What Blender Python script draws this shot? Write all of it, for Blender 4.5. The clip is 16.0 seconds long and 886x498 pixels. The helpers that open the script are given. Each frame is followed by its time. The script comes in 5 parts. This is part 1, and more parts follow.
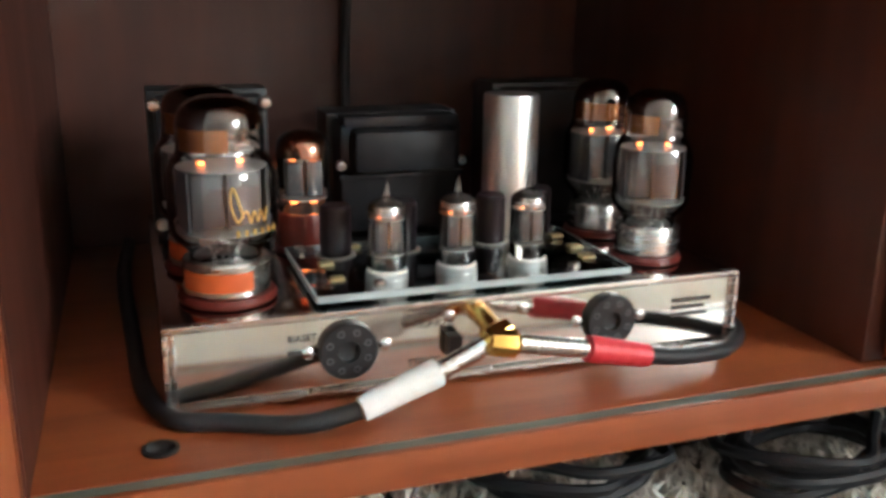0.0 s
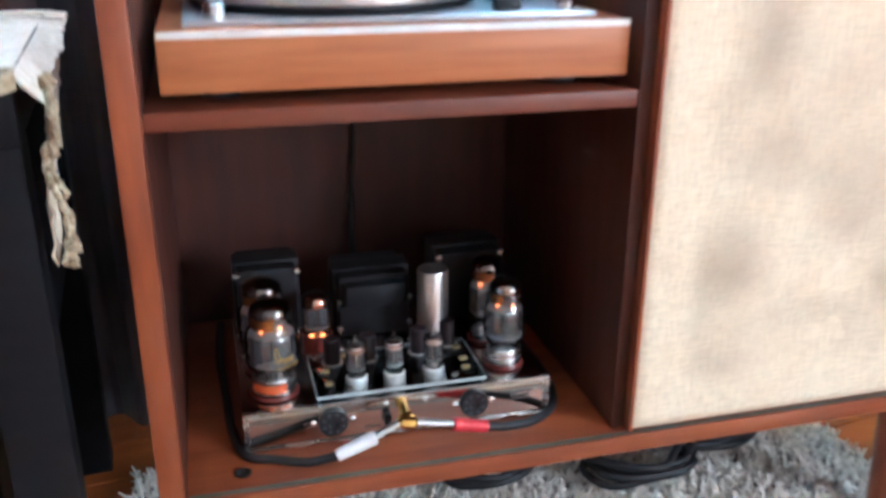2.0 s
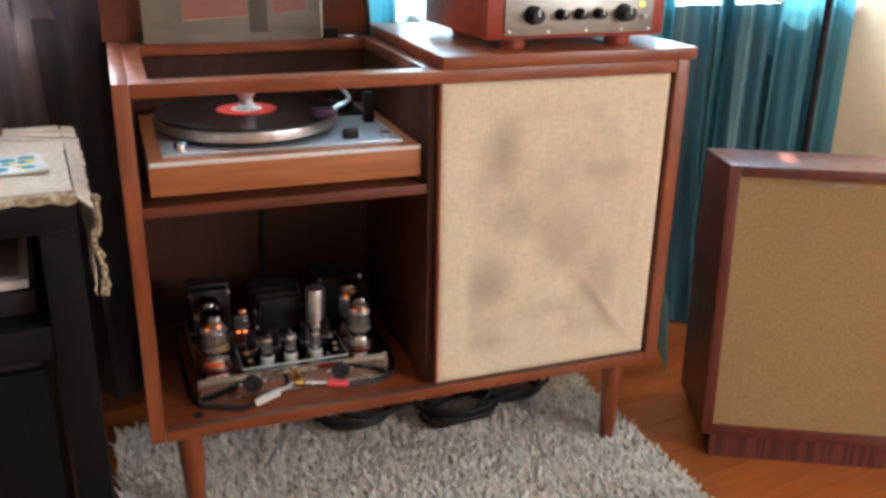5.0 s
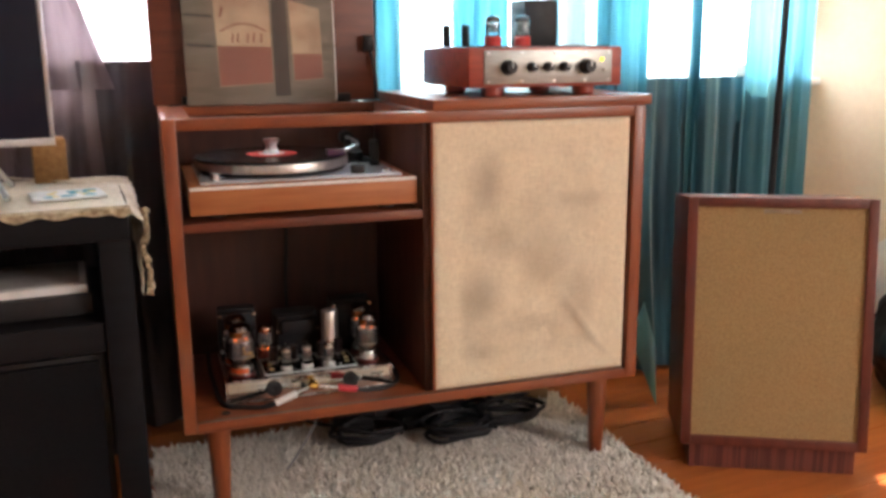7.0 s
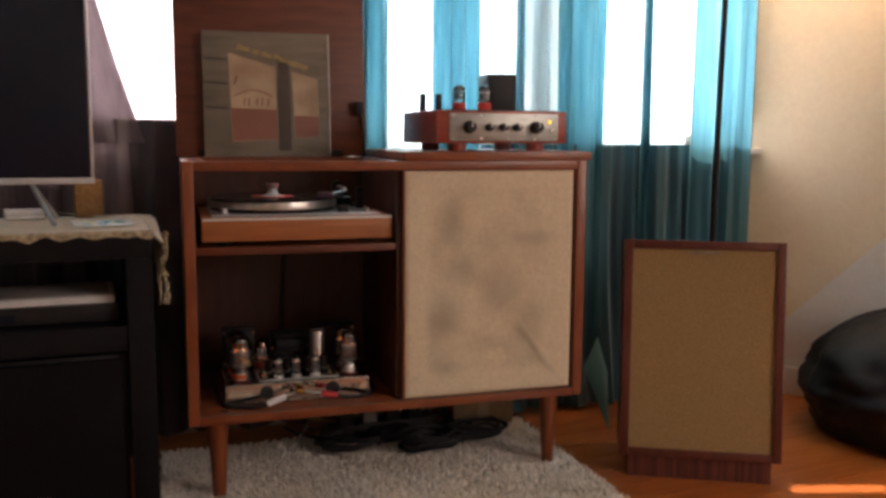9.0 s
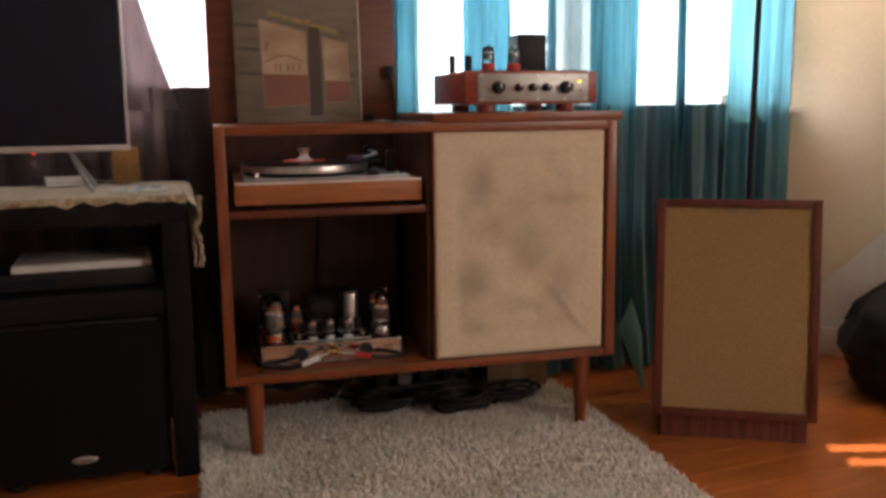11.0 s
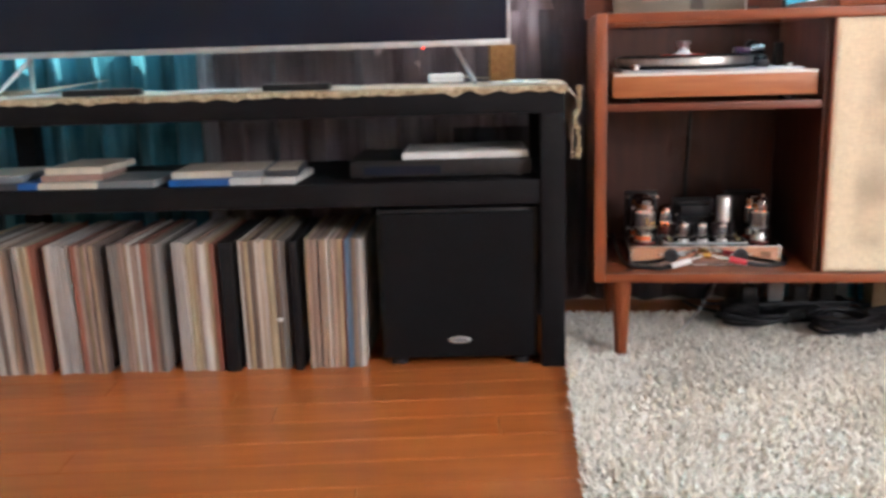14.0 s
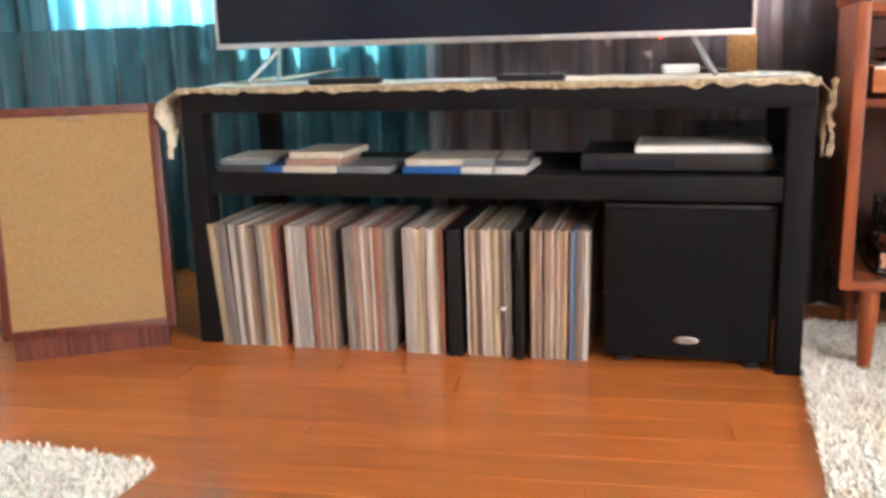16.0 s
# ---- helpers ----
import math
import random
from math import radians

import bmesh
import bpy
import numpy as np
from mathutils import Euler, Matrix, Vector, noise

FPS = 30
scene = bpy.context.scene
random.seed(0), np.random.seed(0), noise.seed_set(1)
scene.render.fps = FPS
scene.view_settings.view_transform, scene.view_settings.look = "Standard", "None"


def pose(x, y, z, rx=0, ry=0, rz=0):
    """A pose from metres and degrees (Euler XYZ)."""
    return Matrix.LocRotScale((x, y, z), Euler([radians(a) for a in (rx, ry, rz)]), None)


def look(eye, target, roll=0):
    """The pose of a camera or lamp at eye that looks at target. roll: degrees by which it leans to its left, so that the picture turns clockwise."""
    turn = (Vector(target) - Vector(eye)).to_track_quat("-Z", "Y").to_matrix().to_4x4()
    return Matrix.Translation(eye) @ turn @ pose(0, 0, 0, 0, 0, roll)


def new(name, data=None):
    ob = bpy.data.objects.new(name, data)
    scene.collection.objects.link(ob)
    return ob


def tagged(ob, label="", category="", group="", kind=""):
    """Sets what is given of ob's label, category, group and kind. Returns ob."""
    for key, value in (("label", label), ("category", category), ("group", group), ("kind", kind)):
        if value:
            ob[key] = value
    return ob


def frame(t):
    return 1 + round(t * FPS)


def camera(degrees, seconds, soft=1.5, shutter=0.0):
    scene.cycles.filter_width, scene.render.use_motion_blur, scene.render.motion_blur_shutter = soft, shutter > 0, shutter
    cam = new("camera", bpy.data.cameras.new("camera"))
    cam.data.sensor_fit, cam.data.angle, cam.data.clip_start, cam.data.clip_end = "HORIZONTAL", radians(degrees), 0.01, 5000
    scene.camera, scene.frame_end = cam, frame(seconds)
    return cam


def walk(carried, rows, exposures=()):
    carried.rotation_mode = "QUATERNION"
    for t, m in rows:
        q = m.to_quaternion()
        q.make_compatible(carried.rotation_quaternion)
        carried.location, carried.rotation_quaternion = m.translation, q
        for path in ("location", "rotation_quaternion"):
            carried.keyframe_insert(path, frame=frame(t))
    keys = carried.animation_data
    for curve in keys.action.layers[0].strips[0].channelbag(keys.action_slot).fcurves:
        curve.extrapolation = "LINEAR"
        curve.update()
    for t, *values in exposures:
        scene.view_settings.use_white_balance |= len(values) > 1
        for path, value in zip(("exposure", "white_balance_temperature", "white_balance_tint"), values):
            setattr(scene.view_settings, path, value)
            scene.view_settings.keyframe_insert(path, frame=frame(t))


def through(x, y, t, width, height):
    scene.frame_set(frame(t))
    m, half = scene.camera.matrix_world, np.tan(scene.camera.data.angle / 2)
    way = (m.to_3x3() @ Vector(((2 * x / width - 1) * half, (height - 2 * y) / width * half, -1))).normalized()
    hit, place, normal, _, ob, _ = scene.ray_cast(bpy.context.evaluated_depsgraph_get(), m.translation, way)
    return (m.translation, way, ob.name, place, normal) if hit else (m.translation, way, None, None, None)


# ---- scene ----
cam = camera(52.7, 16.0, soft=3.2, shutter=0.5)
PATH = [
    (0, (0.079, -0.356, 0.415), (0.715, 1.457, -0.140), 0.8),
    (0.5, (0.091, -0.413, 0.454), (0.708, 1.401, -0.121), 0.9),
    (1, (0.072, -0.542, 0.535), (0.564, 1.305, -0.051), 1.5),
    (1.5, (0.065, -0.676, 0.617), (0.525, 1.162, -0.024), 0.7),
    (2, (0.077, -0.738, 0.742), (0.560, 1.062, 0.016), 0.3),
    (2.5, (0.079, -0.890, 0.925), (0.560, 0.869, 0.103), 0.1),
    (3, (0.072, -1.034, 1.049), (0.514, 0.725, 0.206), 0.9),
    (3.5, (0.032, -1.128, 1.074), (0.565, 0.595, 0.210), 2.0),
    (4, (0.005, -1.222, 1.074), (0.649, 0.479, 0.242), 1.9),
    (6.5, (0.007, -1.45, 0.873), (0.651, 0.372, 0.357), -0.3),
    (7, (-0.02, -1.598, 0.879), (0.587, 0.257, 0.442), -0.5),
    (7.5, (-0.028, -1.745, 0.872), (0.542, 0.147, 0.559), -0.2),
    (8, (-0.034, -1.853, 0.852), (0.545, 0.045, 0.603), 0.5),
    (10.5, (0.004, -1.986, 0.808), (0.555, -0.084, 0.53), -0.7),
    (11, (0.005, -1.978, 0.801), (0.487, -0.063, 0.487), -0.7),
    (11.5, (0.005, -1.965, 0.777), (0.466, -0.052, 0.42), -0.6),
    (12, (-0.004, -1.958, 0.746), (0.4, -0.039, 0.353), -0.5),
    (12.5, (-0.036, -1.949, 0.697), (0.258, -0.015, 0.282), -1.0),
    (13, (-0.046, -1.946, 0.696), (0.044, 0.006, 0.273), -1.7),
    (13.5, (-0.075, -1.942, 0.694), (-0.167, 0.009, 0.266), -1.6),
    (14, (-0.106, -1.941, 0.694), (-0.333, 0.0, 0.268), -1.7),
    (14.5, (-0.146, -1.94, 0.698), (-0.488, -0.018, 0.262), -1.6),
    (15, (-0.172, -1.943, 0.694), (-0.625, -0.044, 0.258), -1.4),
    (15.5, (-0.185, -1.943, 0.698), (-0.732, -0.071, 0.253), -1.2),
    (16, (-0.198, -1.95, 0.701), (-0.825, -0.103, 0.262), -1.6),
]
EXPOSURES = [(0, 2.88, 5600, 1), (1, 2.9, 5250, 6), (1.5, 2.85, 4850, 6), (2.5, 2.69, 4900, 8), (4, 2.13, 5350, 10), (6.5, 1.89, 6500, 17), (7, 1.84, 6500, 18), (8, 0.89, 7100, 24), (10.5, 0.68, 7200, 25), (11, 0.71, 7200, 24), (11.5, 0.85, 7000, 19), (12.5, 1.84, 5900, 14), (13.5, 2.22, 5500, 11), (14.5, 2.82, 5900, 10), (16, 3.12, 6000, 12)]
walk(cam, [(t, look(eye, target, roll)) for t, eye, target, roll in PATH], EXPOSURES)

# ---- world, sun, window light ----
world = bpy.data.worlds.new("world")
scene.world = world
world.use_nodes = True
wn = world.node_tree.nodes
sky = wn.new("ShaderNodeTexSky")
sky.sky_type, sky.sun_disc = "NISHITA", False
sky.sun_elevation, sky.sun_rotation = radians(62), radians(33)
world.node_tree.links.new(sky.outputs[0], wn["Background"].inputs[0])
wn["Background"].inputs[1].default_value = 0.05


def lamp(name, kind, m, energy, color, **more):
    data = bpy.data.lights.new(name, kind)
    data.energy, data.color = energy, color
    if "angle" in more:
        data.angle = more["angle"]
    if "size" in more:
        data.shape, data.size, data.size_y = "RECTANGLE", more["size"][0], more["size"][1]
    if "radius" in more:
        data.shadow_soft_size = more["radius"]
    ob = new(name, data)
    ob.matrix_world = m
    return ob


lamp("sun", "SUN", look((1.965, 0.539, 1.881), (1.42, -0.30, 0.0)), 5.0, (1.0, 0.86, 0.66), angle=radians(0.5))
# daylight in the openings of the windows behind the curtains, and fill light in an unseen opening added beside the
# camera
lamp("window_light", "AREA", look((1.05, 0.66, 1.35), (1.05, -2, 1.35)), 48, (0.86, 0.94, 1.0), size=(1.5, 1.1))
lamp("window_light", "AREA", look((-1.0, 0.66, 1.35), (-1.0, -2, 1.35)), 52, (0.86, 0.94, 1.0), size=(2.5, 1.1))
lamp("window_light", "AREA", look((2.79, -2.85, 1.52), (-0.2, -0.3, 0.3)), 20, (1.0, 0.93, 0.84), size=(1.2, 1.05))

# ---- materials ----
MATS = {}


def nodes_of(name):
    m = bpy.data.materials.new(name)
    m.use_nodes = True
    nt = m.node_tree
    return m, nt, nt.nodes["Principled BSDF"]


def surface(name, c1, c2=None, rough=0.5, metal=0.0, scale=30.0, stretch=(1, 1, 1), bump=0.0, bump_scale=None, detail=6.0, mix_lo=0.35, mix_hi=0.65, rough2=None,
            rand=0.0, coat=0.0, large=0.0, large_scale=3.0, c3=None, sheen=0.0, spec=0.5):
    """A two-tone procedural surface in object space: grain by noise, patches at a larger scale, bump and a change of gloss."""
    if name in MATS:
        return MATS[name]
    m, nt, p = nodes_of(name)
    N, L = nt.nodes.new, nt.links.new
    tc, mp = N("ShaderNodeTexCoord"), N("ShaderNodeMapping")
    mp.inputs["Scale"].default_value = stretch
    L(tc.outputs["Object"], mp.inputs[0])
    info = N("ShaderNodeObjectInfo")
    n1 = N("ShaderNodeTexNoise")
    n1.noise_dimensions = "4D"
    n1.inputs["Scale"].default_value, n1.inputs["Detail"].default_value = scale, detail
    L(mp.outputs[0], n1.inputs["Vector"])
    mul = N("ShaderNodeMath")
    mul.operation, mul.inputs[1].default_value = "MULTIPLY", 37.0
    L(info.outputs["Random"], mul.inputs[0])
    L(mul.outputs[0], n1.inputs["W"])
    r = N("ShaderNodeValToRGB")
    r.color_ramp.elements[0].position, r.color_ramp.elements[1].position = mix_lo, mix_hi
    r.color_ramp.elements[0].color, r.color_ramp.elements[1].color = (*c1, 1), (*(c2 or c1), 1)
    L(n1.outputs["Fac"], r.inputs[0])
    col = r.outputs[0]
    if large or c3:
        n2 = N("ShaderNodeTexNoise")
        n2.inputs["Scale"].default_value, n2.inputs["Detail"].default_value = large_scale, 3
        L(tc.outputs["Object"], n2.inputs["Vector"])
        rr = N("ShaderNodeMapRange")
        rr.inputs[1].default_value, rr.inputs[2].default_value = 0.42, 0.68
        rr.inputs[3].default_value, rr.inputs[4].default_value = 0.0, large
        L(n2.outputs["Fac"], rr.inputs[0])
        mx = N("ShaderNodeMix")
        mx.data_type = "RGBA"
        mx.inputs[7].default_value = (*(c3 or tuple(0.5 * v for v in c1)), 1)
        L(rr.outputs[0], mx.inputs[0])
        L(col, mx.inputs[6])
        col = mx.outputs[2]
    if rand:
        hs = N("ShaderNodeHueSaturation")
        mr = N("ShaderNodeMapRange")
        mr.inputs[3].default_value, mr.inputs[4].default_value = 1 - rand, 1 + rand
        L(info.outputs["Random"], mr.inputs[0])
        L(mr.outputs[0], hs.inputs["Value"])
        L(col, hs.inputs["Color"])
        col = hs.outputs[0]
    L(col, p.inputs["Base Color"])
    p.inputs["Metallic"].default_value = metal
    rm = N("ShaderNodeMapRange")
    rm.inputs[3].default_value, rm.inputs[4].default_value = rough, rough2 if rough2 is not None else min(1, rough * 1.25)
    L(n1.outputs["Fac"], rm.inputs[0])
    L(rm.outputs[0], p.inputs["Roughness"])
    p.inputs["Coat Weight"].default_value = coat
    p.inputs["Coat Roughness"].default_value = 0.12
    p.inputs["Sheen Weight"].default_value = sheen
    p.inputs["Specular IOR Level"].default_value = spec
    if bump:
        b = N("ShaderNodeBump")
        b.inputs["Strength"].default_value, b.inputs["Distance"].default_value = 1.0, bump
        if bump_scale:
            n3 = N("ShaderNodeTexNoise")
            n3.inputs["Scale"].default_value = bump_scale
            L(mp.outputs[0], n3.inputs["Vector"])
            L(n3.outputs["Fac"], b.inputs["Height"])
        else:
            L(n1.outputs["Fac"], b.inputs["Height"])
        L(b.outputs[0], p.inputs["Normal"])
    MATS[name] = m
    return m


def glass(name, color=(1, 1, 1), rough=0.0, alpha=0.12):
    """Thin glass: mostly clear, with a gloss that grows towards the rim."""
    m, nt, p = nodes_of(name)
    N, L = nt.nodes.new, nt.links.new
    tr, gl, mx, fr = N("ShaderNodeBsdfTransparent"), N("ShaderNodeBsdfGlossy"), N("ShaderNodeMixShader"), N("ShaderNodeFresnel")
    tr.inputs[0].default_value = (*color, 1)
    gl.inputs["Roughness"].default_value = rough
    fr.inputs[0].default_value = 1.5
    add = N("ShaderNodeMath")
    add.operation, add.use_clamp = "ADD", True
    add.inputs[1].default_value = alpha
    L(fr.outputs[0], add.inputs[0])
    L(add.outputs[0], mx.inputs[0])
    L(tr.outputs[0], mx.inputs[1])
    L(gl.outputs[0], mx.inputs[2])
    L(mx.outputs[0], nt.nodes["Material Output"].inputs[0])
    return m


def glow(name, color, strength):
    m, nt, p = nodes_of(name)
    p.inputs["Base Color"].default_value = (*color, 1)
    p.inputs["Emission Color"].default_value = (*color, 1)
    p.inputs["Emission Strength"].default_value = strength
    return m


def cloth(name, c1, c2, through, scale=(40, 40, 3), bump=0.002, sheen=0.3):
    """Curtain cloth: diffuse and translucent, with long vertical streaks."""
    m, nt, p = nodes_of(name)
    N, L = nt.nodes.new, nt.links.new
    tc, mp, n1, r = N("ShaderNodeTexCoord"), N("ShaderNodeMapping"), N("ShaderNodeTexNoise"), N("ShaderNodeValToRGB")
    mp.inputs["Scale"].default_value = scale
    n1.inputs["Scale"].default_value = 1.0
    n1.inputs["Detail"].default_value = 8
    L(tc.outputs["Object"], mp.inputs[0])
    L(mp.outputs[0], n1.inputs[0])
    L(n1.outputs["Fac"], r.inputs[0])
    r.color_ramp.elements[0].position, r.color_ramp.elements[1].position = 0.3, 0.7
    r.color_ramp.elements[0].color, r.color_ramp.elements[1].color = (*c1, 1), (*c2, 1)
    p.inputs["Roughness"].default_value = 0.45
    p.inputs["Sheen Weight"].default_value = sheen
    L(r.outputs[0], p.inputs["Base Color"])
    b = N("ShaderNodeBump")
    b.inputs["Distance"].default_value = bump
    L(n1.outputs["Fac"], b.inputs["Height"])
    L(b.outputs[0], p.inputs["Normal"])
    t, mx = N("ShaderNodeBsdfTranslucent"), N("ShaderNodeMixShader")
    L(r.outputs[0], t.inputs[0])
    mx.inputs[0].default_value = through
    L(p.outputs[0], mx.inputs[1])
    L(t.outputs[0], mx.inputs[2])
    L(mx.outputs[0], nt.nodes["Material Output"].inputs[0])
    return m


WOOD = surface("cabinet_wood", (0.31, 0.081, 0.025), (0.20, 0.047, 0.0155), rough=0.34, scale=6, stretch=(1.2, 9, 9), bump=0.0004, coat=0.15, large=0.35, large_scale=2.5)
WOOD_V = surface("cabinet_wood_upright", (0.31, 0.081, 0.025), (0.20, 0.047, 0.0155), rough=0.34, scale=6, stretch=(9, 9, 1.2), bump=0.0004, coat=0.15, large=0.35, large_scale=2.5)
# inside wood, darker than the outside to hold the bay's shade
WOOD_SHADED = surface("cabinet_wood_shaded", (0.080, 0.0215, 0.0115), (0.050, 0.0135, 0.0075), rough=0.42, scale=5, stretch=(8, 8, 1.0), bump=0.0004, large=0.4, large_scale=3)
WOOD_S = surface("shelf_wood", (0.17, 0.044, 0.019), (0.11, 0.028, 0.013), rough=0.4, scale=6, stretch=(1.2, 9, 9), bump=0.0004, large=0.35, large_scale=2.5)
TEAK = surface("plinth_teak", (0.46, 0.165, 0.052), (0.36, 0.115, 0.036), rough=0.4, scale=7, stretch=(1, 12, 12), bump=0.0003, coat=0.1)
FLOORW = surface("floor_wood", (0.46, 0.135, 0.028), (0.37, 0.098, 0.020), rough=0.24, rough2=0.36, scale=5, stretch=(1.0, 9, 9), bump=0.0002, rand=0.17, coat=0.2, large=0.25, large_scale=1.6)
JOINT = surface("floor_joint", (0.25, 0.070, 0.017), rough=0.8)
SPKW = surface("speaker_wood", (0.14, 0.028, 0.014), (0.085, 0.017, 0.009), rough=0.38, scale=6, stretch=(9, 9, 1.2), bump=0.0004, coat=0.1, large=0.3)
RISER = surface("riser_wood", (0.17, 0.045, 0.03), (0.085, 0.02, 0.014), rough=0.5, scale=9, stretch=(14, 14, 0.4), bump=0.0008, mix_lo=0.42, mix_hi=0.58)
BADGE = surface("badge_metal", (0.36, 0.27, 0.19), (0.26, 0.19, 0.13), rough=0.45, metal=0.6, scale=40)
GRILLE = surface("speaker_grille_cloth", (0.37, 0.235, 0.10), (0.29, 0.18, 0.076), rough=0.9, scale=260, bump=0.0006, large=0.15, large_scale=5, c3=(0.28, 0.18, 0.08), mix_lo=0.4, mix_hi=0.6)


def linen(name, stain=1.0):
    """Cream woven linen with grey water stains on its padded middle and shade painted along a crease."""
    m, nt, p = nodes_of(name)
    N, L = nt.nodes.new, nt.links.new
    tc = N("ShaderNodeTexCoord")

    def tex(scale, stretch, detail=4.0):
        mp, n = N("ShaderNodeMapping"), N("ShaderNodeTexNoise")
        mp.inputs["Scale"].default_value = stretch
        n.inputs["Scale"].default_value, n.inputs["Detail"].default_value = scale, detail
        L(tc.outputs["Object"], mp.inputs[0])
        L(mp.outputs[0], n.inputs["Vector"])
        return n.outputs["Fac"]

    def span(value, a, b, lo=0.0, hi=1.0):
        r = N("ShaderNodeMapRange")
        r.interpolation_type = "SMOOTHSTEP"
        for k, v in ((1, a), (2, b), (3, lo), (4, hi)):
            r.inputs[k].default_value = v
        L(value, r.inputs[0])
        return r.outputs[0]

    def math2(op, a, b):
        n = N("ShaderNodeMath")
        n.operation = op
        for k, v in enumerate((a, b)):
            if isinstance(v, (int, float)):
                n.inputs[k].default_value = v
            else:
                L(v, n.inputs[k])
        return n.outputs[0]
    sep = N("ShaderNodeSeparateXYZ")
    L(tc.outputs["Object"], sep.inputs[0])
    x, z = sep.outputs[0], sep.outputs[2]
    mask = math2("MULTIPLY", math2("MULTIPLY", span(x, 0.515, 0.56), span(x, 0.90, 0.845)), math2("MULTIPLY", span(z, 0.235, 0.29), span(z, 0.72, 0.675)))
    wob = math2("MULTIPLY", math2("SUBTRACT", tex(9.0, (1.0, 1.0, 1.0), 4.0), 0.5), 0.9)

    def blot(u, v, ru, rv, amp):
        """One water stain, by its place across and up the door, with a ragged rim."""
        a = math2("POWER", math2("MULTIPLY", math2("SUBTRACT", x, 0.486 + 0.418 * u), 1 / (0.418 * ru)), 2.0)
        b = math2("POWER", math2("MULTIPLY", math2("SUBTRACT", z, 0.2135 + 0.53 * v), 1 / (0.53 * rv)), 2.0)
        return math2("MULTIPLY", span(math2("ADD", math2("SQRT", math2("ADD", a, b), 0.0), wob), 1.0, 0.15), amp)
    blots = math2("MULTIPLY", span(tex(6.0, (1.0, 1.0, 0.8), 3.0), 0.40, 0.74), 0.30)
    for q in ((0.26, 0.77, 0.13, 0.17, 0.50), (0.33, 0.56, 0.15, 0.12, 0.38), (0.24, 0.36, 0.20, 0.12, 0.45), (0.56, 0.46, 0.17, 0.17, 0.32), (0.74, 0.31, 0.16, 0.15, 0.36), (0.76, 0.70, 0.20, 0.05, 0.30), (0.56, 0.72, 0.16, 0.10, 0.18), (0.50, 0.22, 0.25, 0.06, 0.22), (0.22, 0.12, 0.14, 0.06, 0.25)):
        blots = math2("ADD", blots, blot(*q))
    # shade of the crease, painted in with the stain colour
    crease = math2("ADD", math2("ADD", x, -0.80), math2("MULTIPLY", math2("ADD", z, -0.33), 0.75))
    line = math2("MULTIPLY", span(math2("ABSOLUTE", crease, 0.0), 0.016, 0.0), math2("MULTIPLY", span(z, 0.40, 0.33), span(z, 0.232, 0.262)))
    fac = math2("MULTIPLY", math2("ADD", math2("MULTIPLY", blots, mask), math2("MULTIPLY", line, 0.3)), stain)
    weave = N("ShaderNodeMix")
    weave.data_type = "RGBA"
    weave.inputs[6].default_value, weave.inputs[7].default_value = (0.82, 0.69, 0.50, 1), (0.66, 0.54, 0.38, 1)
    grain = math2("MULTIPLY", math2("ADD", tex(60.0, (1.0, 1.0, 9.0)), tex(60.0, (9.0, 1.0, 1.0))), 0.5)
    L(span(grain, 0.35, 0.68), weave.inputs[0])
    mx = N("ShaderNodeMix")
    mx.data_type = "RGBA"
    mx.inputs[7].default_value = (0.37, 0.295, 0.215, 1)
    L(fac, mx.inputs[0])
    L(weave.outputs[2], mx.inputs[6])
    L(mx.outputs[2], p.inputs["Base Color"])
    p.inputs["Roughness"].default_value = 0.95
    p.inputs["Specular IOR Level"].default_value = 0.2
    b = N("ShaderNodeBump")
    b.inputs["Distance"].default_value = 0.0008
    L(grain, b.inputs["Height"])
    L(b.outputs[0], p.inputs["Normal"])
    return m


LINEN = linen("door_linen")
LINEN_IN = linen("door_linen_back", 0.3)
CHROME = surface("polished_steel", (0.80, 0.76, 0.71), (0.72, 0.68, 0.63), rough=0.07, rough2=0.15, metal=1.0, scale=9, stretch=(1, 1, 6), bump=0.00005)
# the same steel, darkened to stand for dark reflections in the chassis top
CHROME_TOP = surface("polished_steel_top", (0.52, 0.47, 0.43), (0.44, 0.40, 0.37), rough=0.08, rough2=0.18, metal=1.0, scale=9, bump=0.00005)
STEEL = surface("brushed_steel", (0.68, 0.67, 0.65), (0.52, 0.51, 0.50), rough=0.24, metal=1.0, scale=30, stretch=(1, 1, 8), bump=0.00005)
ALU = surface("aluminium_can", (0.72, 0.70, 0.67), (0.55, 0.53, 0.50), rough=0.27, rough2=0.4, metal=1.0, scale=14, stretch=(6, 6, 0.6), bump=0.0001)
GOLD = surface("gold_plate", (0.90, 0.58, 0.16), (0.72, 0.42, 0.10), rough=0.2, metal=1.0, scale=60)
BLACK = surface("black_enamel", (0.011, 0.011, 0.013), (0.008, 0.008, 0.010), rough=0.45, scale=90, bump=0.0002, rand=0.1, spec=0.3)
BLACKP = surface("black_plastic", (0.014, 0.014, 0.015), (0.010, 0.010, 0.011), rough=0.4, scale=50, bump=0.0001, spec=0.35)
RUBBER = surface("black_rubber", (0.014, 0.014, 0.017), (0.010, 0.010, 0.012), rough=0.5, scale=40, bump=0.0002)
STANDP = surface("stand_black_paint", (0.0075, 0.0075, 0.0090), (0.0055, 0.0055, 0.0066), rough=0.55, scale=8, stretch=(1, 8, 8), bump=0.0003, large=0.4, large_scale=2, c3=(0.012, 0.0115, 0.013), spec=0.15)
SUBBLK = surface("subwoofer_black", (0.010, 0.010, 0.011), (0.007, 0.007, 0.008), rough=0.95, scale=200, bump=0.0004, spec=0.1)
